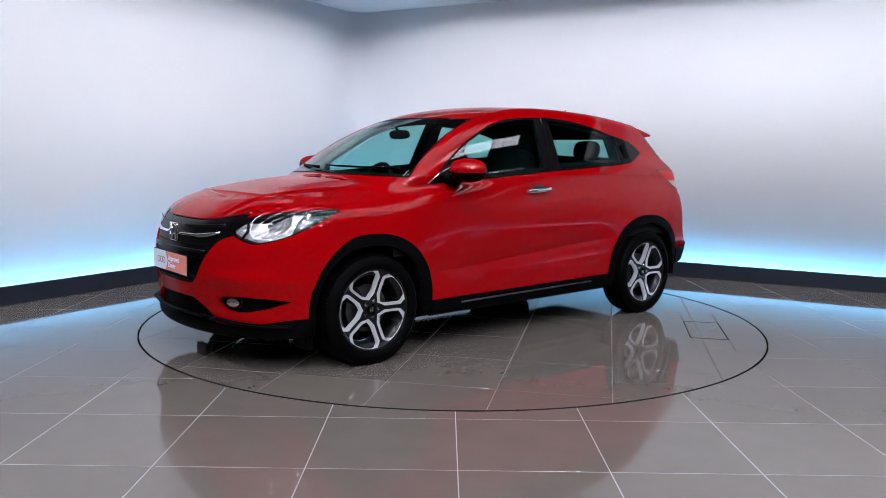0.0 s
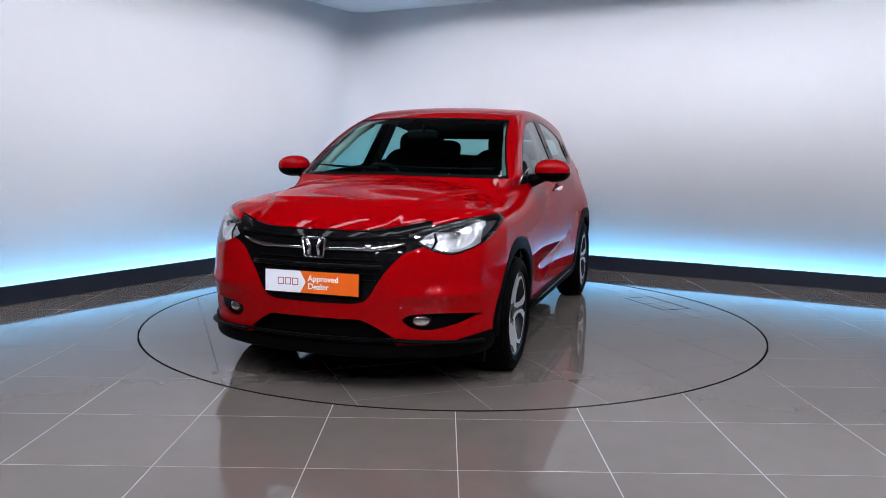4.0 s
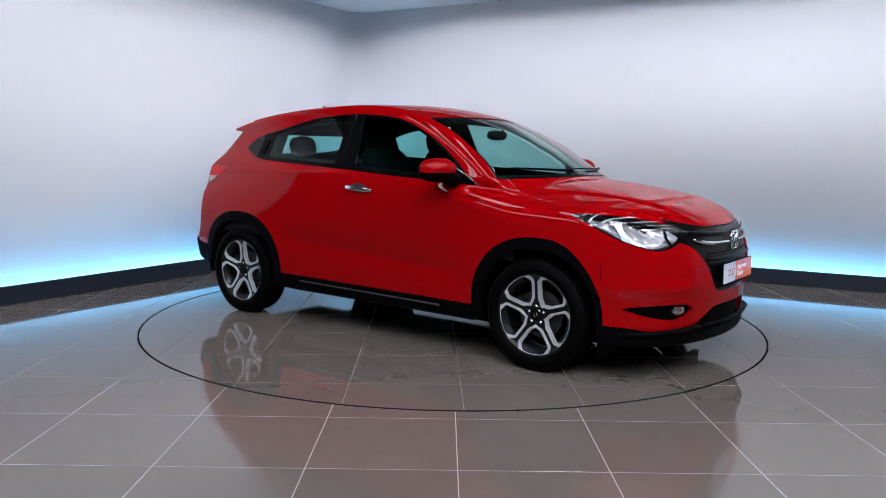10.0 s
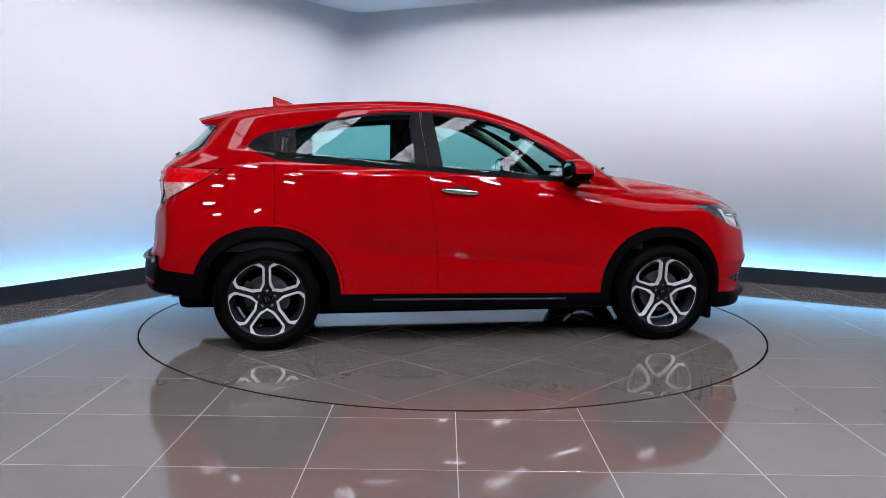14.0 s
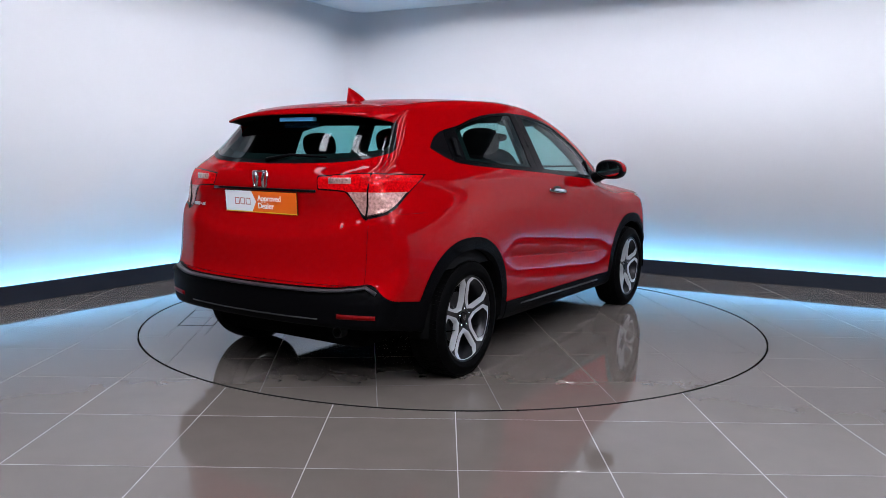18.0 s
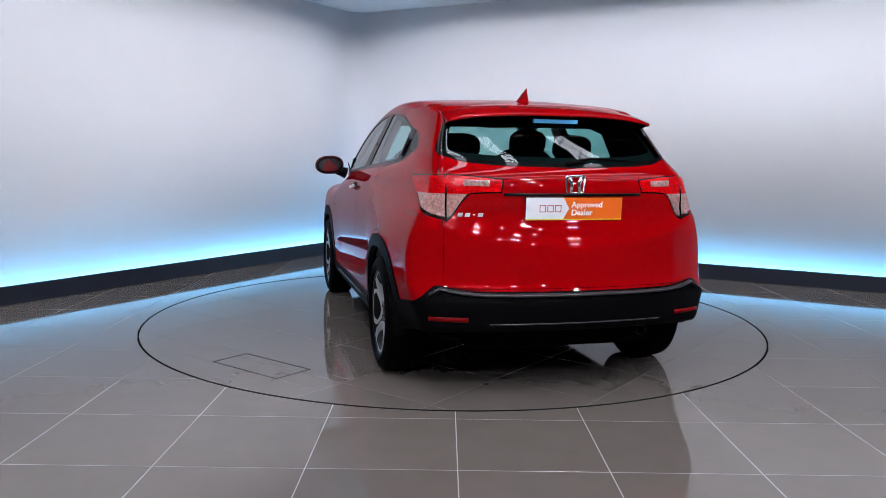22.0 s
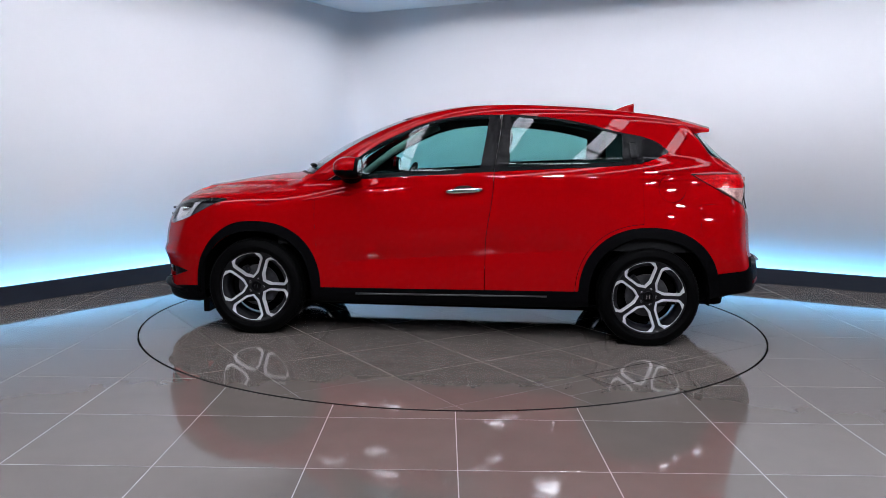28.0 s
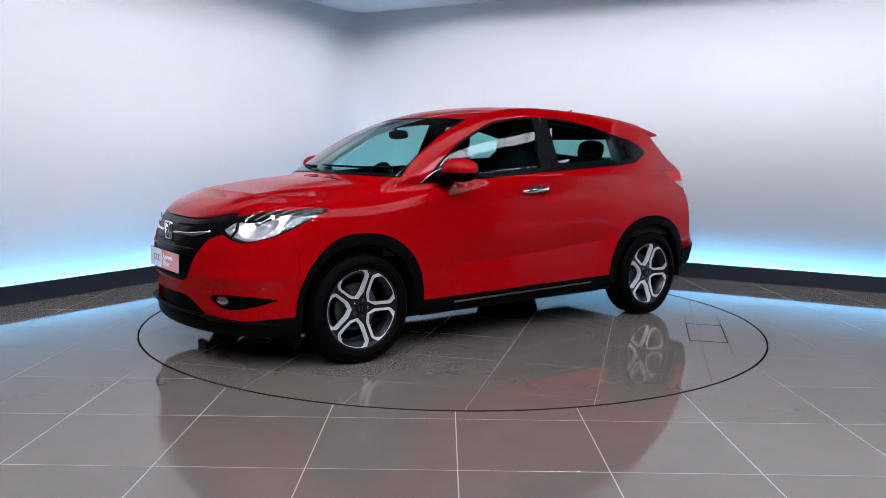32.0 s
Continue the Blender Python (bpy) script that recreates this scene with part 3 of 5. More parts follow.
TAIL_TOP = curve((0.36, 1.113), (0.64, 1.133), (0.80, 1.118))
TAIL_LOW_Y = curve((0.36, 1.042), (0.53, 1.034), (0.565, 1.000), (0.625, 0.912), (0.67, 0.882), (0.95, 0.83))
GLASS_SILL = curve((0.0, 1.168), (0.3, 1.174), (0.50, 1.188), (0.60, 1.212), (0.70, 1.26))


def xyz(v):
    return v[:, 0], np.abs(v[:, 1]), v[:, 2]


def poly_max(*fs):
    out = fs[0]
    for f in fs[1:]:
        out = np.maximum(out, f)
    return out


def f_glasshouse(v):
    x, y, z = xyz(v)
    return poly_max(z - GLASS_TOP(x), GLASS_LOW(x) - z, 0.42 - y, x - 0.80, -1.425 - x)


def f_windscreen(v):
    x, y, z = xyz(v)
    return poly_max(y - (0.725 - 0.42 * (z - 1.06)), 1.098 - 0.02 * y - z, z - 1.487 + 0.05 * y * y, -0.1 - x)


def f_cowl(v):
    x, y, z = xyz(v)
    return poly_max(x - (1.135 - 0.42 * y * y), z - 1.13, y - 0.655, 0.6 - x)


def f_rear_glass(v):
    x, y, z = xyz(v)
    return poly_max(smax(y - (0.672 - 0.48 * (z - 1.20)), GLASS_SILL(y) - z, 0.03), z - 1.425, x + 1.45)


def arch_r(v, at, power=2.25):
    x, y, z = xyz(v)
    dx, dz = np.abs(x - at), np.abs(z - HUB_Z)
    return (dx ** power + np.maximum(dz, 1e-6) ** power) ** (1 / power)


def f_arch(v, r):
    y = np.abs(v[:, 1])
    f = np.minimum(arch_r(v, AXLE) - r, arch_r(v, -AXLE) - r - 0.008)
    return np.maximum(f, 0.50 - y)


def f_arch_trim(v):
    return f_arch(v, 0.445) + 0.034 * step01(v[:, 0] - AXLE, 0.10, 0.40)


def f_front_low(v):
    x, y, z = xyz(v)
    return poly_max(z - (0.268 + 0.05 * step01(y, 0.55, 0.85)), 1.25 - x)


def f_sill(v):
    x, y, z = xyz(v)
    return poly_max(z - (0.340 - 0.010 * x), np.abs(x) - 1.25)


def f_rear_low(v):
    x, y, z = xyz(v)
    return poly_max(z - REAR_BLACK(y), x + 1.40)


def f_headlamp(v):
    x, y, z = xyz(v)
    return poly_max(z - LAMP_TOP(x), LAMP_LOW(x) - z, x - 2.025, 1.50 - x, 0.44 - y)


def f_bonnet(v):
    x, y, z = xyz(v)
    return poly_max(y - HOOD_SIDE(x), HOOD_FRONT(y) - z, (1.135 - 0.42 * y * y) - x)


def f_grille(v):
    x, y, z = xyz(v)
    return poly_max(GRILLE_V(y) - z, z - HOOD_FRONT(y), 1.80 - x, y - 0.56)


def f_lower_grille(v):
    x, y, z = xyz(v)
    return poly_max(z - (0.400 - 0.9 * np.clip(y - 0.24, 0, 1) ** 1.3), 0.262 - z, 1.8 - x, y - 0.42)


def f_fog(v):
    x, y, z = xyz(v)
    return poly_max(z - FOG_TOP(y), FOG_LOW(y) - z, 1.70 - x, 0.455 - y)


def f_bumper(v):
    x, y, z = xyz(v)
    return (1.600 + 0.10 * np.clip((0.86 - z) / 0.2, 0, 1)) - x


def f_wing(v):
    x, y, z = xyz(v)
    return poly_max((0.880 + 0.03 * step01(z, 0.5, 0.95)) - x, z - (1.065 - 0.25 * np.clip(0.98 - x, -1, 0.2)))


def door_split(z):
    return -0.240 - 0.045 * step01(z, 0.62, 1.05) - 0.045 * step01(z, 1.05, 1.5)


def f_front_door(v):
    x, y, z = xyz(v)
    return poly_max(z - GLASS_LOW(x), door_split(z) - x, x - 0.90, 0.5 - y)


def f_rear_door(v):
    x, y, z = xyz(v)
    return poly_max(z - GLASS_LOW(x), x - door_split(z), -1.255 - x, 0.5 - y, 0.475 - arch_r(v, -AXLE))


def f_tail_lamp(v):
    x, y, z = xyz(v)
    low = np.maximum(TAIL_LOW_Y(y), 0.908 + (x + 1.93) * 0.57)
    return poly_max(z - TAIL_TOP(y), low - z, 0.375 + 0.25 * (1.06 - z) - y, x + 1.50)


def f_tailgate(v):
    x, y, z = xyz(v)
    return poly_max(y - (0.665 - 0.35 * np.clip(z - 1.16, 0, 1)), 0.575 - z, x + 1.50, z - 1.435)


def f_roof(v):
    x, y, z = xyz(v)
    return poly_max(y - (0.515 - 0.03 * step01(-x, 0.8, 1.6)), 1.40 - z, x - 0.34, -1.70 - x)


strips = []
one_side = []


def cut_out(mesh, phi, gap=0.0022):
    """Takes a panel out of the skin: the panel and the rest. The joint between them goes to the seams."""
    strips.append(clip(mesh, lambda v: np.abs(phi(v)) - gap))
    return clip(mesh, lambda v: phi(v) + gap), outside(mesh, lambda v: phi(v) - gap)


def pair(name, mesh, mat, label="", depth=0.012):
    """A panel on each side of the car."""
    a = shell_part(name, mesh, mat, car, label, depth)
    b = shell_part(name, mirrored(mesh), mat, car, label, depth)
    return a, b


def car_body():
    rest = SKIN
    bottom = lambda v: v[:, 2] - FLOORLINE(v[:, 0]) - 0.012
    under, rest = clip(rest, bottom), outside(rest, bottom)
    # wheel openings and black cladding
    rest = outside(rest, lambda v: f_arch(v, 0.378))
    arch = clip(rest, f_arch_trim)
    rest = outside(rest, f_arch_trim)
    fa, ra = clip(arch, lambda v: -v[:, 0]), clip(arch, lambda v: v[:, 0])
    pair("front_arch_trim", moved(fa, 0.003), BLACK_PLASTIC, "black grained plastic arch cladding", 0.03)
    pair("rear_arch_trim", moved(ra, 0.007), BLACK_PLASTIC, "black grained plastic arch cladding", 0.03)
    sill, rest = clip(rest, f_sill), outside(rest, f_sill)
    pair("sill_trim", moved(sill, 0.012), BLACK_PLASTIC, "black plastic sill cladding", 0.03)
    low, rest = clip(rest, f_front_low), outside(rest, f_front_low)
    shell_part("front_skirt", both(moved(low, 0.012)), BLACK_PLASTIC, car, "black plastic lower bumper skirt", 0.03)
    low, rest = clip(rest, f_rear_low), outside(rest, f_rear_low)
    shell_part("rear_skirt", both(moved(low, 0.014)), BLACK_PLASTIC, car, "black plastic lower rear bumper", 0.03)
    shell_part("underbody", both(under), UNDER, car, "dark underbody")
    # glass
    dlo, rest = clip(rest, f_glasshouse), outside(rest, f_glasshouse)
    inner = clip(dlo, lambda v: np.maximum(f_glasshouse(v) + 0.014, GLASS_LOW(v[:, 0]) + 0.026 - v[:, 2]))
    front = clip(inner, lambda v: poly_max(-0.193 - 0.15 * (v[:, 2] - 1.12) - v[:, 0], v[:, 0] - 0.66))
    rear = clip(inner, lambda v: poly_max(v[:, 0] + 0.376 + 0.04 * (v[:, 2] - 1.12), -1.125 - v[:, 0]))
    pair("front_side_window", moved(front, -0.004), WINDOW, "green-tinted side glass", 0)
    pair("rear_side_window", moved(rear, -0.004), WINDOW, "green-tinted side glass", 0)
    trim = outside(dlo, lambda v: np.minimum(
        poly_max(f_glasshouse(v) + 0.014, GLASS_LOW(v[:, 0]) + 0.026 - v[:, 2], -0.193 - 0.15 * (v[:, 2] - 1.12) - v[:, 0], v[:, 0] - 0.66),
        poly_max(f_glasshouse(v) + 0.014, GLASS_LOW(v[:, 0]) + 0.026 - v[:, 2], v[:, 0] + 0.376 + 0.04 * (v[:, 2] - 1.12), -1.125 - v[:, 0])))
    pillar, trim = cut_out(trim, lambda v: door_split(v[:, 2]) - v[:, 0])
    quarter, trim = cut_out(trim, lambda v: v[:, 0] + 1.255)
    pair("front_window_trim", pillar, PIANO, "black window surround and pillar cover", 0.02)
    pair("rear_window_trim", trim, PIANO, "black window surround and pillar cover", 0.02)
    pair("quarter_panel_cover", quarter, GLOSS_BLACK, "black triangular quarter cover", 0.02)
    ws, rest = clip(rest, f_windscreen), outside(rest, f_windscreen)
    shell_part("windscreen", both(moved(clip(ws, lambda v: f_windscreen(v) + 0.011), -0.003)), SCREEN, car, "clear windscreen glass")
    shell_part("windscreen_border", both(moved(outside(ws, lambda v: f_windscreen(v) + 0.011), -0.003)), BLACK_PLASTIC, car, "black printed screen border")
    rg, rest = clip(rest, f_rear_glass), outside(rest, f_rear_glass)
    shell_part("rear_window", both(moved(clip(rg, lambda v: f_rear_glass(v) + 0.018), 0.003)), REAR_GLASS, car, "dark-tinted rear window")
    shell_part("rear_window_border", both(moved(outside(rg, lambda v: f_rear_glass(v) + 0.018), 0.003)), GLOSS_BLACK, car, "black printed glass border")
    # lamps and grilles
    lamp, rest = clip(rest, f_headlamp), outside(rest, f_headlamp)
    lamps(lamp)
    tl, rest = clip(rest, f_tail_lamp), outside(rest, f_tail_lamp)
    tail_lamps(tl)
    hood, rest = cut_out(rest, f_bonnet)
    shell_part("bonnet", both(hood), PAINT, car, "glossy red bonnet", 0.012)
    cowl, rest = clip(rest, f_cowl), outside(rest, f_cowl)
    cowl = clip(cowl, lambda v: 0.95 - v[:, 2])
    pair("cowl", moved(cowl, -0.006), BLACK_PLASTIC, "black cowl strip under the screen", 0)
    gr, rest = clip(rest, f_grille), outside(rest, f_grille)
    shell_part("grille", both(moved(gr, -0.012)), GLOSS_BLACK, car, "gloss black front grille")
    lg, rest = clip(rest, f_lower_grille), outside(rest, f_lower_grille)
    shell_part("lower_grille", both(moved(lg, -0.03)), MESH_BLACK, car, "black lower intake")
    fog, rest = clip(rest, f_fog), outside(rest, f_fog)
    pair("fog_recess", moved(fog, -0.03), BLACK_PLASTIC, "black fog lamp recess", 0)
    # painted panels
    gate, rest = cut_out(rest, f_tailgate)
    shell_part("tailgate", both(gate), PAINT, car, "glossy red tailgate", 0.012)
    roof, rest = cut_out(rest, f_roof)
    shell_part("roof", both(roof), PAINT, car, "glossy red roof panel", 0.012)
    front, rest = clip(rest, lambda v: 1.25 - v[:, 0]), clip(rest, lambda v: v[:, 0] - 1.25)
    bumper, wing_front = cut_out(front, f_bumper)
    shell_part("front_bumper", both(bumper), PAINT, car, "glossy red front bumper", 0.03)
    wing_rear, rest = cut_out(rest, f_wing)
    pair("front_wing", joined(wing_front, wing_rear), PAINT, "glossy red front wing", 0.02)
    fd, rest = cut_out(rest, f_front_door)
    pair("front_door", fd, PAINT, "glossy red front door", 0.012)
    rd, rest = cut_out(rest, f_rear_door)
    pair("rear_door", rd, PAINT, "glossy red rear door", 0.012)
    back, rest = cut_out(rest, lambda v: np.maximum(v[:, 0] + 1.62, v[:, 2] - 0.93))
    shell_part("rear_bumper", both(back), PAINT, car, "glossy red rear bumper", 0.02)
    rest2 = mirrored(rest)
    flap, rest = cut_out(rest, lambda v: np.hypot((v[:, 0] + 1.44), (v[:, 2] - 1.03)) - 0.088)
    one_side.append(strips.pop())
    shell_part("fuel_flap", flap, PAINT, car, "round red fuel flap", 0.008)
    shell_part("body_side", rest, PAINT, car, "red roof rail, pillar and rear quarter", 0.012)
    shell_part("body_side", rest2, PAINT, car, "red roof rail, pillar and rear quarter", 0.012)
    shell_part("panel_joint", joined(both(moved(joined(*strips), -0.007)), moved(one_side[0], -0.007)), SEAM, car, "dark joint between panels")
    # dark lining inside, with the windows left open
    V = skin(0.035, 120, 60, 130)
    V = clip(V, lambda v: 0.62 - v[:, 2])
    V = outside(V, lambda v: np.minimum(np.minimum(
        poly_max(f_glasshouse(v) + 0.030, -0.205 - 0.15 * (v[:, 2] - 1.12) - v[:, 0], v[:, 0] - 0.62),
        poly_max(f_glasshouse(v) + 0.045, v[:, 0] + 0.385 + 0.04 * (v[:, 2] - 1.12), -1.02 - v[:, 0])),
        np.minimum(f_windscreen(v) + 0.018, f_rear_glass(v) + 0.05)))
    V = clip(V, lambda v: v[:, 0] - 1.15)
    V = (V[0], -V[1], V[2][:, ::-1])
    shell_part("cabin_lining", both(V), TRIM, car, "dark cabin lining")


def surf(fn, axis, a, b, sign=1.0):
    """The skin's place along one axis at given values of the other two: axis 0 (nose or tail) or 1 (side)."""
    lo, hi = 0.0, 2.6
    for _ in range(40):
        mid = (lo + hi) / 2
        p = np.array([[sign * mid, a, b]]) if axis == 0 else np.array([[a, mid, b]])
        if body(p)[0] < 0:
            lo = mid
        else:
            hi = mid
    return sign * lo


def nose_x(y, z):
    return surf(body, 0, y, z)


def tail_x(y, z):
    return surf(body, 0, y, z, -1.0)


def side_at(x, z):
    return surf(body, 1, x, z)


def tube(pts, radius, sides=8, bm=None, flat=1.0, up=(0, 0, 1)):
    """A rounded bar along a line of points; flat squeezes it across up."""
    bm = bm or bmesh.new()
    rings = []
    n = len(pts)
    for i, p in enumerate(pts):
        p = Vector(p)
        d = (Vector(pts[min(i + 1, n - 1)]) - Vector(pts[max(i - 1, 0)])).normalized()
        s = d.cross(Vector(up))
        s = s.normalized() if s.length > 1e-5 else Vector((1, 0, 0))
        u = s.cross(d).normalized()
        r = radius[i] if isinstance(radius, (list, tuple)) else radius
        rings.append([bm.verts.new(p + s * math.cos(2 * math.pi * k / sides) * r * flat + u * math.sin(2 * math.pi * k / sides) * r) for k in range(sides)])
    for a, b in zip(rings, rings[1:]):
        for k in range(sides):
            bm.faces.new((a[k], a[(k + 1) % sides], b[(k + 1) % sides], b[k]))
    bm.faces.new(rings[0][::-1])
    bm.faces.new(rings[-1])
    bmesh.ops.recalc_face_normals(bm, faces=bm.faces)
    return bm


def lathe(profile, n=64, axis="Y", bm=None, closed=False):
    """A turned body: (radius, place along the axis) pairs."""
    bm = bm or bmesh.new()
    rows = []
    for r, t in profile:
        row = []
        for k in range(n):
            c, s = r * math.cos(2 * math.pi * k / n), r * math.sin(2 * math.pi * k / n)
            row.append(bm.verts.new((c, t, s) if axis == "Y" else (t, c, s) if axis == "X" else (c, s, t)))
        rows.append(row)
    pairs = list(zip(rows, rows[1:])) + ([(rows[-1], rows[0])] if closed else [])
    for a, b in pairs:
        for k in range(n):
            bm.faces.new((a[k], a[(k + 1) % n], b[(k + 1) % n], b[k]))
    if not closed:
        bm.faces.new(rows[0][::-1])
        bm.faces.new(rows[-1])
    bmesh.ops.recalc_face_normals(bm, faces=bm.faces)
    return bm


def place(bm, m):
    bmesh.ops.transform(bm, matrix=m, verts=bm.verts)
    return bm


def nose_patch(y0, y1, z0, z1, step, depth, cell=0.0, tilt=0.0, flutes=0.0):
    """A grid on the nose's skin, sunk by depth(y, z), with the small flat facets of a lamp's reflector."""
    ys, zs = np.arange(y0, y1, step), np.arange(z0, z1, step)
    Y, Z = np.meshgrid(ys, zs, indexing="ij")
    lo, hi = np.zeros(Y.size), np.full(Y.size, 2.6)
    for _ in range(24):
        mid = (lo + hi) / 2
        ins = body(np.stack([mid, Y.ravel(), Z.ravel()], 1)) < 0
        lo, hi = np.where(ins, mid, lo), np.where(ins, hi, mid)
    skin_v = np.stack([lo, Y.ravel(), Z.ravel()], 1)
    X = lo.reshape(Y.shape) - depth(Y, Z)
    gy, gz = np.gradient(X, step, axis=0), np.gradient(X, step, axis=1)
    N = np.stack([np.ones_like(X), -np.clip(gy, -2, 2), -np.clip(gz, -2, 2)], -1).reshape(-1, 3)
    if cell:
        a, b = np.floor((Y + Z) / cell).ravel(), np.floor((Y - Z) / cell).ravel()
        N = N + tilt * np.stack([0 * a, np.sin(a * 12.9898 + b * 78.233), np.sin(a * 39.425 + b * 11.135 + 1.7)], 1)
    if flutes:
        N = N + flutes * np.stack([0 * Y.ravel(), np.sign(np.sin(Y.ravel() * 2 * np.pi / 0.024)) * 0.5, np.sign(np.sin(Z.ravel() * 2 * np.pi / 0.030)) * 0.35], 1)
    N /= np.linalg.norm(N, axis=1)[:, None]
    n, m = Y.shape
    i, j = np.meshgrid(np.arange(n - 1), np.arange(m - 1), indexing="ij")
    q = (i * m + j).ravel()
    T = np.concatenate([np.stack([q, q + m, q + m + 1], 1), np.stack([q, q + m + 1, q + 1], 1)])
    return clip((np.stack([X.ravel(), Y.ravel(), Z.ravel()], 1), N, T), f_headlamp(skin_v) + 0.010)


def lamps(lamp):
    cut = lambda z: 0.590 - 0.40 * np.abs(z - 0.792)    # the bent bar between the two chambers
    bowl = lambda y, z: 0.030 + 0.060 * np.clip(1 - ((y - 0.670) / 0.085) ** 2 - ((z - 0.828) / 0.075) ** 2, 0, 1)
    inner = nose_patch(0.43, 0.60, 0.70, 0.92, 0.003, lambda y, z: 0.026 + 0 * y, 0.017, 0.55)
    inner = clip(inner, lambda v: v[:, 1] - cut(v[:, 2]) + 0.006)
    main = nose_patch(0.53, 0.775, 0.70, 0.94, 0.003, bowl, flutes=0.34)
    main = clip(main, lambda v: cut(v[:, 2]) + 0.006 - v[:, 1])
    for s in (1, -1):
        flip = (lambda m: m) if s > 0 else mirrored
        cover = shell_part("headlamp", flip(moved(lamp, 0.001)), LENS, car, "clear headlamp with chrome reflectors")
        shell_part("indicator_reflector", flip(inner), REFLECTOR, cover, "faceted crystal indicator chamber")
        shell_part("lamp_reflector", flip(main), REFLECTOR, cover, "bright fluted main reflector")
        shell_part("lamp_housing", flip(moved(lamp, -0.062)), SMOKE, cover, "dark grey lamp housing")
        rim = outside(lamp, lambda v: np.maximum(f_headlamp(v) + 0.007, v[:, 2] - LAMP_TOP(v[:, 0]) + 0.020))
        shell_part("lamp_rim", flip(moved(rim, -0.006)), GLOSS_BLACK, cover, "black lamp rim", 0.05)
        bar = [(nose_x(float(cut(z)), z) - 0.024, s * float(cut(z)), z) for z in np.linspace(0.735, 0.850, 12)]
        part("chamber_bar", tube(bar, 0.006, 8), GLOSS_BLACK, cover, "black bar between the lamp chambers", smooth=True)
        x = nose_x(0.670, 0.828)
        part("bulb_shield", place(lathe([(0.001, 0.022), (0.014, 0.020), (0.018, 0.010), (0.018, -0.02), (0.012, -0.04)], 28, "X"), pose(x - 0.048, s * 0.670, 0.828, 0, 0, s * 14)), CHROME, cover, "chrome bulb shield", smooth=True)
        wedge = clip(lamp, lambda v: np.maximum(f_headlamp(v) + 0.02, 0.772 - np.abs(v[:, 1])))
        shell_part("side_reflector", flip(moved(wedge, -0.03)), SMOKE, cover, "smoky side reflector")


def tail_lamps(tl):
    for s in (1, -1):
        red = clip(tl, lambda v: 1.036 - v[:, 2])
        low = clip(tl, lambda v: v[:, 2] - 1.036)
        flip = (lambda m: m) if s > 0 else mirrored
        rim = clip(tl, lambda v: -(f_tail_lamp(v) + 0.008))
        lamp = shell_part("tail_lamp", flip(moved(clip(red, lambda v: f_tail_lamp(v) + 0.008), 0.004)), TINTED, car, "red tail lamp with a clear lower lens", 0.02)
        shell_part("clear_lens", flip(moved(clip(low, lambda v: f_tail_lamp(v) + 0.014), 0.003)), CLEAR_LAMP, lamp, "clear pinkish lower lens", 0.02)
        shell_part("lamp_surround", flip(moved(rim, -0.001)), GLOSS_BLACK, lamp, "black lamp surround")
        split = []
        for z in (1.128, 1.05, 0.97, 0.90):
            split.append((tail_x(0.645, z) - 0.004, s * (0.645 + 0.02 * (1.13 - z)), z))
        part("lamp_divider", tube(split, 0.005), GLOSS_BLACK, lamp, smooth=True)
        pts = [(tail_x(y, 1.088) - 0.005, s * y, 1.088 + 0.02 * (y - 0.45)) for y in (0.44, 0.48, 0.52, 0.56)]
        part("reversing_lens", tube(pts, 0.018, 10, flat=0.25), CLEAR_LAMP, lamp, "small clear reversing lens", smooth=True)


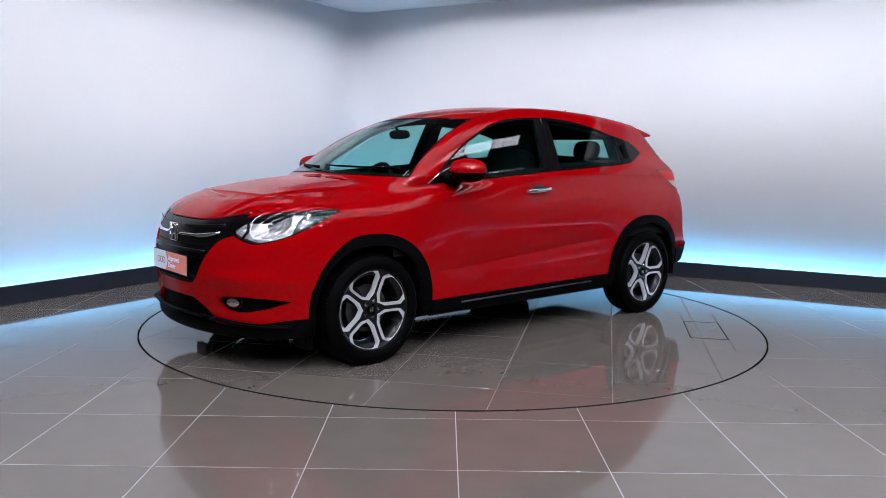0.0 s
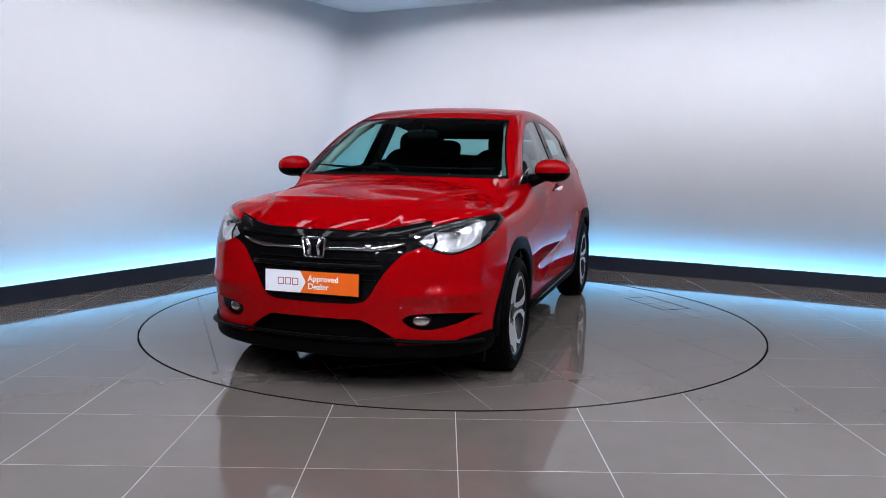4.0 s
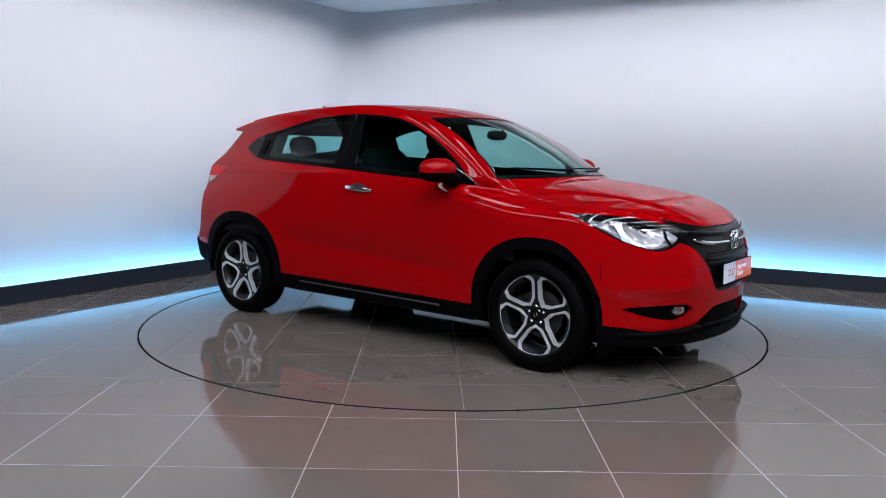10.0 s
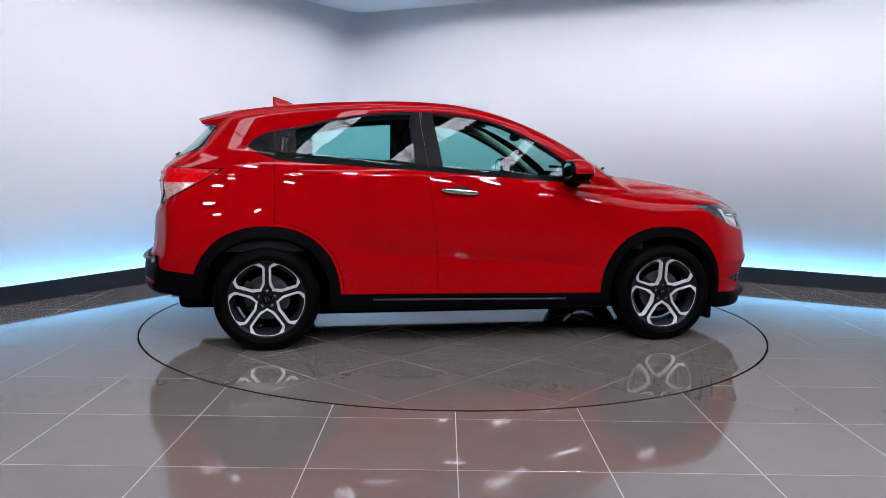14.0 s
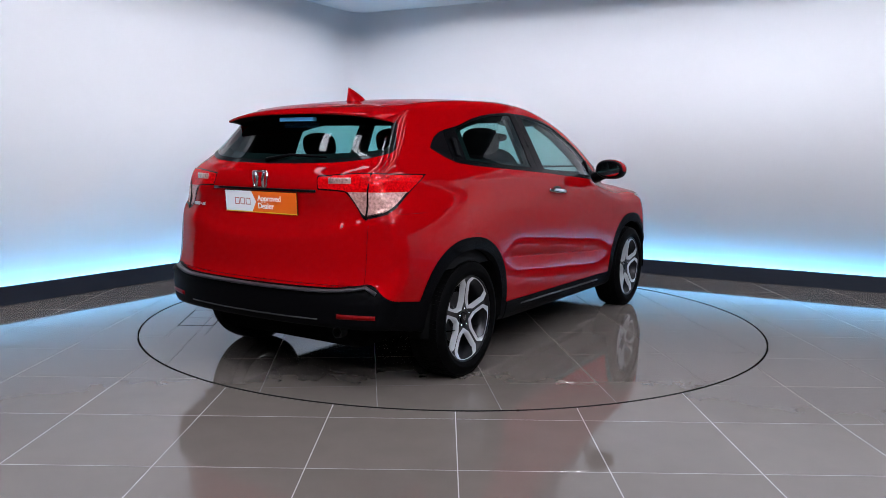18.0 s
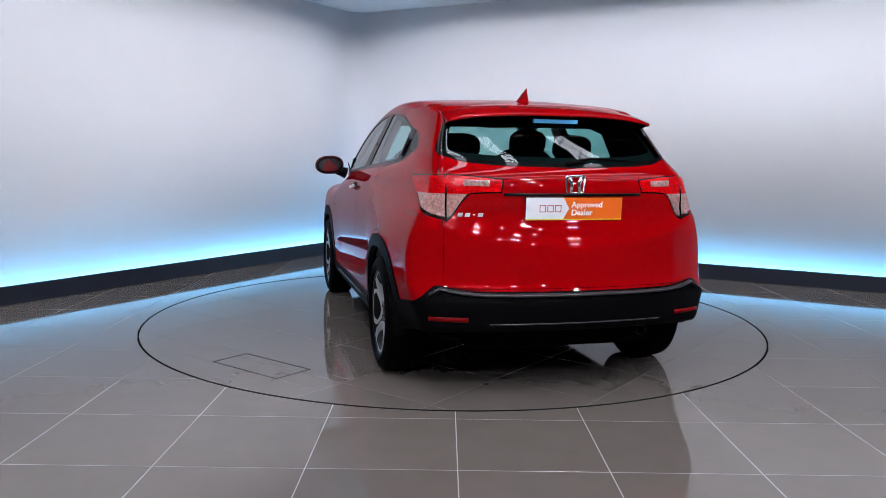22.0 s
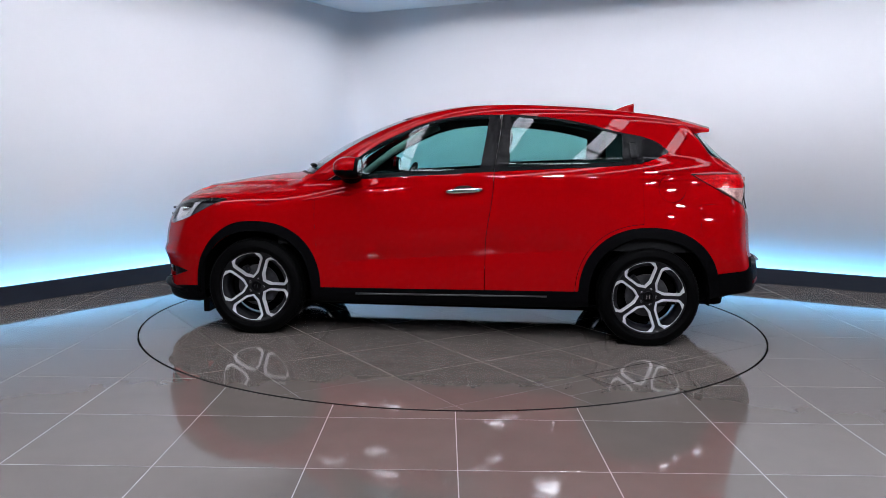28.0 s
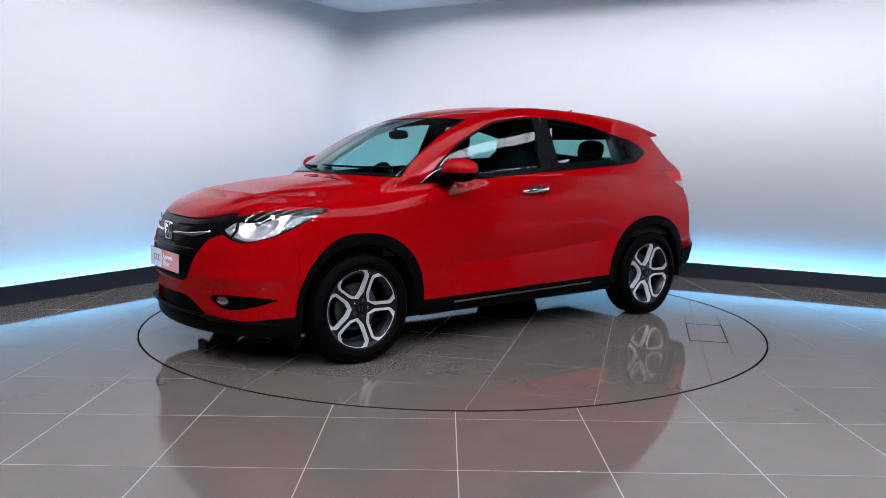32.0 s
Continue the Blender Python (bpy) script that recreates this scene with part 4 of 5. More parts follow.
def wheel_at(sx, sy, made):
    y0 = 0.775
    m = pose(sx * AXLE, sy * y0, HUB_Z, 0, 0 if sy > 0 else 18, 0 if sy > 0 else 180)
    if made:
        src = made[0]
        ob = src.copy()
        scene.collection.objects.link(ob)
        ob.parent = car
        ob.matrix_basis = m
        for c in src.children:
            k = c.copy()
            scene.collection.objects.link(k)
            k.parent = ob
        return ob
    # barrel with the wheel's lip
    prof = [(0.213, -0.095), (0.222, -0.098), (0.226, -0.092), (0.205, -0.06), (0.195, 0.0), (0.198, 0.06), (0.212, 0.078), (0.226, 0.088), (0.2285, 0.093), (0.224, 0.095), (0.216, 0.086), (0.19, 0.06), (0.185, 0.0), (0.195, -0.06)]
    bm = lathe([(r * 1.06, t) for r, t in prof], 72, "Y", closed=True)
    wheel = part("wheel", bm, WHEEL_BLACK, car, "five-spoke alloy wheel with machined faces and black pockets", smooth=True)
    wheel.matrix_basis = m
    prof = [(0.235, -0.098), (0.252, -0.108), (0.275, -0.109), (0.302, -0.100), (0.316, -0.088), (0.3235, -0.07), (0.325, -0.04), (0.325, 0.04), (0.3235, 0.07), (0.316, 0.088), (0.302, 0.100), (0.275, 0.109),
            (0.267, 0.1095), (0.265, 0.1075), (0.254, 0.107), (0.246, 0.102), (0.241, 0.094), (0.228, 0.08), (0.228, -0.08)]
    tyre = part("tyre", lathe(prof, 96, "Y", closed=True), RUBBER, wheel, "black road tyre", smooth=True)
    # tread: blocks between grooves
    bm = bmesh.new()
    for k in range(84):
        a = 2 * math.pi * k / 84
        for w0, w1, sk in ((-0.088, -0.052, 1), (-0.045, -0.004, -1), (0.004, 0.045, 1), (0.052, 0.088, -1)):
            g = []
            for (w, da) in ((w0, -0.029), (w1, -0.029), (w1, 0.029), (w0, 0.029)):
                aa = a + da + sk * w * 0.35
                rr = 0.3275 if abs(w) < 0.06 else 0.322
                g.append(bm.verts.new((rr * math.cos(aa), w, rr * math.sin(aa))))
                g.append(bm.verts.new(((rr - 0.008) * math.cos(aa), w, (rr - 0.008) * math.sin(aa))))
            bm.faces.new(g[0::2])
            for i in range(4):
                bm.faces.new((g[2 * i], g[2 * i + 1], g[(2 * i + 3) % 8], g[(2 * i + 2) % 8]))
    bmesh.ops.recalc_face_normals(bm, faces=bm.faces)
    part("tread", bm, RUBBER, wheel, "tyre tread blocks")
    # spoke face
    rs, na = np.linspace(0.0, 0.2270, 72), 420
    an = np.linspace(0, 2 * np.pi, na, endpoint=False)
    R, A = np.meshgrid(rs, an, indexing="ij")
    V = np.stack([R * np.cos(A), 0.066 + 0.022 * (R / 0.22) ** 2, R * np.sin(A)], -1).reshape(-1, 3)
    N = np.stack([-0.2 * (R / 0.22) * np.cos(A), np.ones_like(R), -0.2 * (R / 0.22) * np.sin(A)], -1).reshape(-1, 3)
    N /= np.linalg.norm(N, axis=1)[:, None]
    i, j = np.meshgrid(np.arange(len(rs) - 1), np.arange(na), indexing="ij")
    a, b = i * na + j, i * na + (j + 1) % na
    c, d = a + na, b + na
    a, b, c, d = (q.ravel() for q in (a, b, c, d))
    T = np.concatenate([np.stack([a, b, d], 1), np.stack([a, d, c], 1)])
    disc = (V, N, T)

    def polar(v):
        ang, rad = np.arctan2(v[:, 2], v[:, 0]), np.hypot(v[:, 0], v[:, 2]) / 0.227
        t = ang % (2 * np.pi / 5)
        return np.where(t > np.pi / 5, t - 2 * np.pi / 5, t), rad

    def opening(v):
        t, rad = polar(v)
        u, w = rad * np.cos(t), np.abs(rad * np.sin(t))
        arm = 0.106 + 0.10 * (1 - step01(rad, 0.20, 0.46)) - rad * np.sin(np.pi / 5 - np.abs(t))
        f = smax(arm, (w - 0.40 + 0.567 * (u - 0.71)) / 1.15, 0.05)
        return smax(f, rad - 0.945, 0.04) * 0.227

    def channel(v):
        """Below nought in the black groove along each spoke and round the hub."""
        t, rad = polar(v)
        half = 0.052 + 0.10 * (1 - step01(rad, 0.20, 0.42)) + 0.11 * step01(rad, 0.80, 0.97)
        f = np.minimum(rad * np.sin(np.pi / 5 - np.abs(t)) - half, rad - 0.22)
        return np.maximum(f, rad - 0.968) * 0.227

    faces = outside(disc, opening)
    bright = outside(faces, channel)
    dark = clip(faces, channel)
    bright = (bright[0] * np.array([1.06, 1, 1.06]), bright[1], bright[2])
    dark = (dark[0] * np.array([1.06, 1, 1.06]), dark[1], dark[2])
    shell_part("spoke_face", bright, SILVER, wheel, "machined silver spoke faces", 0.030)
    shell_part("spoke_pocket", moved(dark, -0.010), WHEEL_BLACK, wheel, "black spoke channels", 0.030)
    part("hub", lathe([(0.058, 0.03), (0.058, 0.056), (0.052, 0.060), (0.040, 0.058), (0.036, 0.057)], 40), WHEEL_BLACK, wheel, smooth=False)
    part("hub_cap", lathe([(0.034, 0.050), (0.034, 0.064), (0.031, 0.067), (0.001, 0.0675)], 40), GLOSS_BLACK, wheel, "black centre cap", smooth=False)
    bm = bmesh.new()
    for dx, w, h in ((-0.0085, 0.005, 0.026), (0.0085, 0.005, 0.026)):
        box(dx - w / 2, dx + w / 2, 0.0672, 0.0695, -h / 2, h / 2, 0, bm)
    part("cap_emblem", bm, CHROME, wheel, "small chrome emblem bars")
    for k in range(5):
        a = math.pi / 5 + 2 * math.pi * k / 5
        part("wheel_bolt", place(lathe([(0.009, 0.04), (0.009, 0.066), (0.006, 0.069)], 6), pose(0.050 * math.cos(a), 0, 0.050 * math.sin(a))), CHROME, wheel)
    part("brake_disc", lathe([(0.14, 0.0), (0.14, 0.012), (0.075, 0.012), (0.07, 0.03), (0.03, 0.03), (0.03, 0.0)], 60, "Y", closed=True), STEEL, wheel, "grey steel brake disc")
    part("brake_caliper", place(box(-0.045, 0.045, -0.03, 0.045, -0.03, 0.03, 0.008), pose(0.10, 0, 0.085, 0, 40, 0)), WHEEL_BLACK, wheel)
    part("inner_shield", lathe([(0.19, -0.05), (0.19, -0.045), (0.001, -0.044), (0.001, -0.05)], 48, "Y"), UNDER, wheel)
    made.append(wheel)
    return wheel


def arch_liners():
    for sx in (1, -1):
        for sy in (1, -1):
            bm = bmesh.new()
            n = 40
            rows = []
            for y in (0.42, 0.862):
                rows.append([bm.verts.new((sx * AXLE + 0.386 * math.cos(math.pi * (1.04 - 1.08 * k / n)), sy * y, HUB_Z + 0.386 * math.sin(math.pi * (1.04 - 1.08 * k / n)))) for k in range(n + 1)])
            for k in range(n):
                bm.faces.new((rows[0][k], rows[0][k + 1], rows[1][k + 1], rows[1][k]))
            bm.faces.new(rows[0])
            part("arch_liner", bm, UNDER, car, "black wheel arch liner")


def superegg(sx, sy, sz, e=2.6, n=28, m=44):
    """A rounded boxy lump as arrays."""
    t = np.linspace(-np.pi / 2, np.pi / 2, n)
    p = np.linspace(0, 2 * np.pi, m, endpoint=False)
    Tt, P = np.meshgrid(t, p, indexing="ij")
    sg = lambda w: np.sign(w) * np.abs(w) ** (2 / e)
    V = np.stack([sg(np.cos(Tt)) * sg(np.cos(P)), sg(np.cos(Tt)) * sg(np.sin(P)), sg(np.sin(Tt))], -1).reshape(-1, 3)
    N = np.sign(V) * np.abs(V) ** (e - 1) / np.array([sx, sy, sz])
    N /= np.maximum(np.linalg.norm(N, axis=1), 1e-9)[:, None]
    i, j = np.meshgrid(np.arange(n - 1), np.arange(m), indexing="ij")
    a, b = i * m + j, i * m + (j + 1) % m
    c, d = a + m, b + m
    a, b, c, d = (q.ravel() for q in (a, b, c, d))
    T = np.concatenate([np.stack([a, b, d], 1), np.stack([a, d, c], 1)])
    return V * np.array([sx, sy, sz]), N, T


def shifted(mesh, d):
    return mesh[0] + np.array(d), mesh[1], mesh[2]


def mirrors():
    for s in (1, -1):
        flip = (lambda m: m) if s > 0 else mirrored
        egg = superegg(0.108, 0.113, 0.073, 2.25)
        egg = (egg[0] + np.stack([0.10 * (egg[0][:, 1] * -0.6), 0 * egg[0][:, 0], 0.18 * egg[0][:, 1] * -0.2], 1), egg[1], egg[2])
        egg = clip(egg, lambda v: -0.070 - v[:, 0])
        at = (0.645, 0.930, 1.134)
        shape = lambda v: np.maximum(-0.014 - v[:, 2], -0.048 - v[:, 0])
        red = clip(egg, shape)
        low = outside(egg, shape)
        cap = shell_part("wing_mirror", flip(shifted(red, at)), PAINT, car, "red wing mirror with a black base", 0.01)
        shell_part("mirror_base", flip(shifted(low, at)), BLACK_PLASTIC, cap, "black mirror housing", 0.01)
        bm = lathe([(0.001, 0), (1.0, 0.0), (1.0, 0.004), (0.001, 0.004)], 32, "X")
        part("mirror_glass", place(bm, Matrix.Translation((at[0] - 0.066, s * at[1], at[2])) @ Matrix.Diagonal((1, 0.098, 0.058, 1))), MIRROR, cap, "mirror glass facing back")
        arm = tube([(0.66, s * 0.795, 1.068), (0.66, s * 0.84, 1.082), (0.65, s * 0.89, 1.095)], [0.045, 0.036, 0.03], 12, flat=1.6)
        part("mirror_arm", arm, BLACK_PLASTIC, cap, smooth=True)
        part("side_repeater", tube([(0.735, s * 0.90, 1.122), (0.725, s * 0.96, 1.122), (0.68, s * 1.025, 1.124)], 0.007), CHROME, cap, "clear repeater strip", smooth=True)
        # sail with its bright edge
        y1, y2, y3 = side_at(0.80, 1.055), side_at(0.66, 1.06), side_at(0.62, 1.17)
        bm = bmesh.new()
        a = [bm.verts.new((x, s * (y + o), z)) for o in (0.008, -0.01) for x, y, z in ((0.82, y1 - 0.01, 1.048), (0.62, y2, 1.05), (0.60, y3, 1.19))]
        bm.faces.new(a[:3]), bm.faces.new(a[3:][::-1])
        for i in range(3):
            bm.faces.new((a[i], a[(i + 1) % 3], a[3 + (i + 1) % 3], a[3 + i]))
        bmesh.ops.recalc_face_normals(bm, faces=bm.faces)
        part("mirror_sail", bm, BLACK_PLASTIC, cap)
        part("sail_edge", tube([(0.825, s * (y1 + 0.002), 1.046), (0.745, s * (y1 + 0.004), 1.100), (0.665, s * (y2 + 0.004), 1.150)], 0.005, 8), CHROME, cap, "bright edge along the mirror base", smooth=True)


def handles():
    for s in (1, -1):
        pts = []
        for k in range(9):
            t = k / 8
            x, z = 0.035 - 0.26 * t, 0.984 + 0.018 * t
            pts.append((x, s * (side_at(x, z) + 0.006 + 0.022 * math.sin(math.pi * t) ** 0.5), z))
        part("door_handle", tube(pts, [0.007, 0.013, 0.015, 0.016, 0.016, 0.016, 0.015, 0.013, 0.008], 12, flat=0.55), CHROME, car, "chrome pull handle", smooth=True)
        # flat dark patch on the door, standing in for the shade behind the handle
        x, z = -0.10, 0.994
        egg = superegg(0.075, 0.004, 0.034, 2.2, 14, 28)
        m = shifted(egg, (x, side_at(x, z) - 0.001, z))
        shell_part("handle_cup", m if s > 0 else mirrored(m), SEAM, car, "dark shadowed cup behind the handle")
        # hidden rear handle in the window pillar
        y = side_at(-1.19, 1.26)
        bm = place(box(-0.022, 0.022, -0.004, 0.004, -0.055, 0.055, 0.003), pose(-1.192, s * (y + 0.004), 1.272, s * 24, 6, 0))
        part("rear_door_handle", bm, PIANO, car, "black hidden rear door handle")


def front_details():
    # chrome wing across the grille
    for s in (1, -1):
        pts, rad = [], []
        for k in range(11):
            y = 0.055 + 0.395 * k / 10
            z = 0.752 + 0.004 * k / 10 + 0.026 * max(0, (k - 6) / 4) ** 1.5
            pts.append((nose_x(y, z) + 0.004, s * y, z))
            rad.append(0.0085 if k < 6 else 0.0125 if k < 9 else 0.0125 * (11 - k) / 3)
        part("grille_bar", tube(pts, rad, 10, flat=0.7), CHROME, car, "chrome grille bar", smooth=True)
        # upper gloss bar
        pts = [(nose_x(0.05 + 0.42 * k / 8, 0.803) + 0.000, s * (0.05 + 0.42 * k / 8), 0.803 + 0.02 * (k / 8) ** 2) for k in range(9)]
        part("grille_rib", tube(pts, 0.008, 10, flat=0.5), GLOSS_BLACK, car, "gloss black grille rib", smooth=True)
    pts = [(nose_x(y, 0.668) + 0.0, y, 0.668) for y in np.linspace(-0.36, 0.36, 17)]
    part("grille_lower_rib", tube(pts, 0.012, 8, flat=0.7), GLOSS_BLACK, car, smooth=True)
    # mesh slats behind the plate
    for z in (0.505, 0.60, 0.63, 0.70):
        w = 0.24 if z < 0.55 else 0.33
        pts = [(nose_x(y, z) - 0.006, y, z) for y in np.linspace(-w, w, 13)]
        part("grille_slat", tube(pts, 0.004, 6), MESH_BLACK, car)
    # fog lamps
    for s in (1, -1):
        y, z = 0.537, 0.398
        x = nose_x(y, z)
        fl = part("fog_lamp", place(lathe([(0.054, -0.03), (0.054, -0.002), (0.050, 0.002), (0.047, -0.004), (0.040, -0.006)], 32, "X"), pose(x - 0.024, s * y, z, 0, 0, s * 26) @ Matrix.Diagonal((1, 1, 0.64, 1))), GLOSS_BLACK, car, "oval fog lamp", smooth=True)
        ball = bmesh.new()
        bmesh.ops.create_uvsphere(ball, u_segments=24, v_segments=12, radius=1)
        part("fog_lens", place(ball, Matrix.Translation((x - 0.018, s * y, z)) @ Matrix.Rotation(radians(s * 26), 4, "Z") @ Matrix.Diagonal((0.010, 0.044, 0.027, 1))), FOG_CHROME, fl, "clear fog lamp lens", smooth=True)
        # the blade under the bumper corner
        pts = [(nose_x(yy, 0.285) + 0.020, s * yy, 0.300 - 0.06 * (yy - 0.42)) for yy in np.linspace(0.42, 0.80, 11)]
        part("skirt_blade", tube(pts, 0.011, 8, flat=2.2), BLACK_PLASTIC, car, smooth=True)
        bm = box(1.66, 1.70, -0.08, 0.08, 0.125, 0.215, 0.006)
        part("air_deflector", place(bm, Matrix.Translation((0.0, s * 0.70, 0))), BLACK_PLASTIC, car)
    pts = [(nose_x(y, 0.30) + 0.020, y, 0.304) for y in np.linspace(-0.42, 0.42, 17)]
    part("skirt_lip", tube(pts, 0.007, 8, flat=2.4), BLACK_PLASTIC, car, "black lower lip", smooth=True)


def emblem(x, z, s, size):
    """The maker's badge as plain chrome shapes: a rounded frame with two uprights."""
    w, h = size
    outer = [(-w / 2, h * 0.42), (-w * 0.42, h / 2), (w * 0.42, h / 2), (w / 2, h * 0.42), (w * 0.43, -h * 0.40), (w * 0.34, -h / 2), (-w * 0.34, -h / 2), (-w * 0.43, -h * 0.40)]
    pts = [(0.0, a, b) for a, b in outer]
    bm = tube(pts + pts[:1], 0.006, 8, up=(1, 0, 0))
    place(bm, pose(x, 0, z))
    e = part("emblem", bm, CHROME, car, "chrome badge frame with two uprights", smooth=True)
    for k in (-1, 1):
        bm = tube([(0, k * w * 0.30, h * 0.42), (0, k * w * 0.17, 0), (0, k * w * 0.24, -h * 0.44)], [0.011, 0.009, 0.011], 8, up=(1, 0, 0), flat=1.1)
        part("emblem_upright", place(bm, pose(x, 0, z)), CHROME, e, smooth=True)


def words(text, size, name, mat, parent, m):
    cu = bpy.data.curves.new(name, "FONT")
    cu.body, cu.size, cu.extrude, cu.offset = text, size, 0.0006, 0.0006
    tmp = bpy.data.objects.new("tmp", cu)
    scene.collection.objects.link(tmp)
    me = bpy.data.meshes.new_from_object(tmp.evaluated_get(bpy.context.evaluated_depsgraph_get()))
    bpy.data.objects.remove(tmp)
    me.materials.append(mat)
    ob = new(name, me)
    ob.parent = parent
    ob.matrix_basis = m
    return ob


def plate(x, z, s, tilt):
    """A dealer's plate: white and orange halves with an arrow edge. Built flat in (along, up), facing out."""
    base = Matrix.Translation((x, 0, z)) @ Matrix.Rotation(radians(90 if s > 0 else -90), 4, "Z") @ Matrix.Rotation(radians(90 - tilt), 4, "X")
    p = part("number_plate", box(-0.262, 0.262, -0.058, 0.058, -0.006, 0.0, 0.002), GLOSS_BLACK, car, "white and orange dealer plate with an arrow edge")
    p.matrix_basis = base
    part("white_field", prism([(-0.26, -0.0555), (-0.062, -0.0555), (-0.030, 0.0), (-0.062, 0.0555), (-0.26, 0.0555)], 0.0, 0.0012), PLATE_WHITE, p)
    part("orange_field", prism([(-0.062, -0.0555), (0.26, -0.0555), (0.26, 0.0555), (-0.062, 0.0555), (-0.030, 0.0)], 0.0, 0.0010), PLATE_ORANGE, p)
    words("Approved", 0.042, "lettering", INK_WHITE, p, pose(-0.018, 0.006, 0.0022))
    words("Dealer", 0.042, "lettering", INK_WHITE, p, pose(-0.018, -0.034, 0.0022))
    # the dealer's mark as three thin open shapes
    for k in range(3):
        x0, w, h = -0.188 + 0.041 * k, 0.034, 0.036
        bm = bmesh.new()
        for a, b, c, d in ((0, w, h / 2 - 0.004, h / 2), (0, 0.004, -h / 2 + 0.004, h / 2 - 0.004), (w - 0.004, w, -h / 2 + 0.004, h / 2 - 0.004), (0, w, -h / 2, -h / 2 + 0.004)):
            box(x0 + a, x0 + b, c, d, 0.0012, 0.0020, 0, bm)
        part("logo_shape", bm, INK_RED, p)
    if s < 0:
        part("plate_edge", box(-0.26, 0.26, -0.0575, -0.0525, 0.0012, 0.0018), PLATE_YELLOW, p, "thin yellow lower edge")


def rear_details():
    # spoiler over the rear window
    bm = bmesh.new()
    n = 25
    rows = []
    for dx, dz in ((0.30, -0.02), (0.30, 0.0), (0.20, 0.004), (0.10, 0.006), (0.0, 0.006), (-0.004, 0.0), (0.0, -0.008), (0.05, -0.022), (0.10, -0.042), (0.15, -0.062)):
        row = []
        for k in range(n):
            y = -0.575 + 1.15 * k / (n - 1)
            t = abs(y) / 0.575
            tipx = -1.768 + 0.07 * t ** 2.4
            x = tipx + dx * (1 - 0.15 * t)
            z = ROOF(x) - 0.07 * y * y - 0.030 * t ** 4 + dz + 0.006 - 0.014 * step01(tipx + 0.2 - x, 0.0, 0.2)
            row.append(bm.verts.new((x, y, z)))
        rows.append(row)
    low = bmesh.new()
    copies = [[low.verts.new(v.co) for v in r] for r in rows[6:]]
    for i in range(7):
        a, b = rows[i], rows[(i + 1) % len(rows)]
        if i < 6:
            for k in range(n - 1):
                bm.faces.new((a[k], a[k + 1], b[k + 1], b[k]))
    for a, b in zip(copies, copies[1:]):
        for k in range(n - 1):
            low.faces.new((a[k], a[k + 1], b[k + 1], b[k]))
    bm.faces.new([r[0] for r in rows]), bm.faces.new([r[-1] for r in rows][::-1])
    bmesh.ops.recalc_face_normals(bm, faces=bm.faces)
    bmesh.ops.delete(bm, geom=[v for v in bm.verts if not v.link_faces], context="VERTS")
    sp = part("spoiler", bm, PAINT, car, "red roof spoiler", smooth=True)
    part("spoiler_underside", low, BLACK_PLASTIC, sp, "black spoiler underside", smooth=True)
    # brake light, its blue reflection painted as lens colour
    part("high_brake_light", box(-1.742, -1.712, -0.125, 0.125, 1.398, 1.420, 0.003), BRAKE_REFLECTION, car, "high brake light reflecting blue")
    # shark fin aerial
    bm = bmesh.new()
    rows = []
    for k in range(9):
        t = k / 8
        x = -1.13 - 0.16 * t
        h = 0.082 * t ** 0.8 + 0.004
        w = 0.034 * math.sin(math.pi * min(1, 0.12 + 0.72 * t))
        zb = ROOF(x) - 0.004
        rows.append([bm.verts.new((x, yy * w, zb + zz * h)) for yy, zz in ((-1, 0), (-0.55, 0.35), (-0.18, 0.8), (0, 1), (0.18, 0.8), (0.55, 0.35), (1, 0))])
    for a, b in zip(rows, rows[1:]):
        for i in range(6):
            bm.faces.new((a[i], a[i + 1], b[i + 1], b[i]))
    bm.faces.new(rows[-1])
    bmesh.ops.recalc_face_normals(bm, faces=bm.faces)
    part("aerial_fin", bm, PAINT, car, "red shark-fin aerial", smooth=True)
    # ledge on the rear bumper, in a lighter black that paints its highlight
    pts = []
    for k in range(29):
        y = -0.74 + 1.48 * k / 28
        z = float(REAR_BLACK(abs(y))) - 0.012
        pts.append((tail_x(abs(y), z) - 0.016, y, z))
    part("bumper_ledge", tube(pts, 0.009, 10, flat=2.6), LEDGE_LIT, car, "black bumper ledge catching the light", smooth=True)
    for s in (1, -1):
        line = [(0.62 - 0.127 * k, s * (side_at(0.62 - 0.127 * k, 0.30) + 0.013), 0.296 + 0.0016 * k) for k in range(11)]
        part("sill_strip", tube(line, 0.006, 8), LEDGE_LIT, car, "satin black sill strip", smooth=True)
        pts = [(tail_x(y, 0.426) - 0.011, s * y, 0.426) for y in np.linspace(0.56, 0.74, 7)]
        part("rear_reflector", tube(pts, 0.014, 8, flat=0.7), DARK_RED, car, "red bumper reflector", smooth=True)
    # thin lighter strip added for the highlight line across the lower bumper
    part("bumper_lower_lip", tube([(tail_x(abs(y), 0.405) - 0.013, y, 0.405) for y in np.linspace(-0.46, 0.46, 13)], 0.004, 8), LEDGE_LIT, car, smooth=True)
    # under the tail: axle beam and silencer
    part("rear_axle", tube([(-1.27, -0.68, 0.29), (-1.20, 0.0, 0.25), (-1.27, 0.68, 0.29)], 0.05, 10), UNDER, car, "dark rear axle beam", smooth=True)
    part("silencer", box(-1.88, -1.46, -0.56, 0.50, 0.215, 0.36, 0.05), UNDER, car, "dark exhaust silencer under the tail")
    part("undertray", box(-1.02, 1.02, -0.60, 0.60, 0.170, 0.26, 0.02), UNDER, car, "dark tray under the floor")
    part("front_subframe", box(1.05, 1.62, -0.52, 0.52, 0.185, 0.26, 0.02), UNDER, car, "dark front undertray")
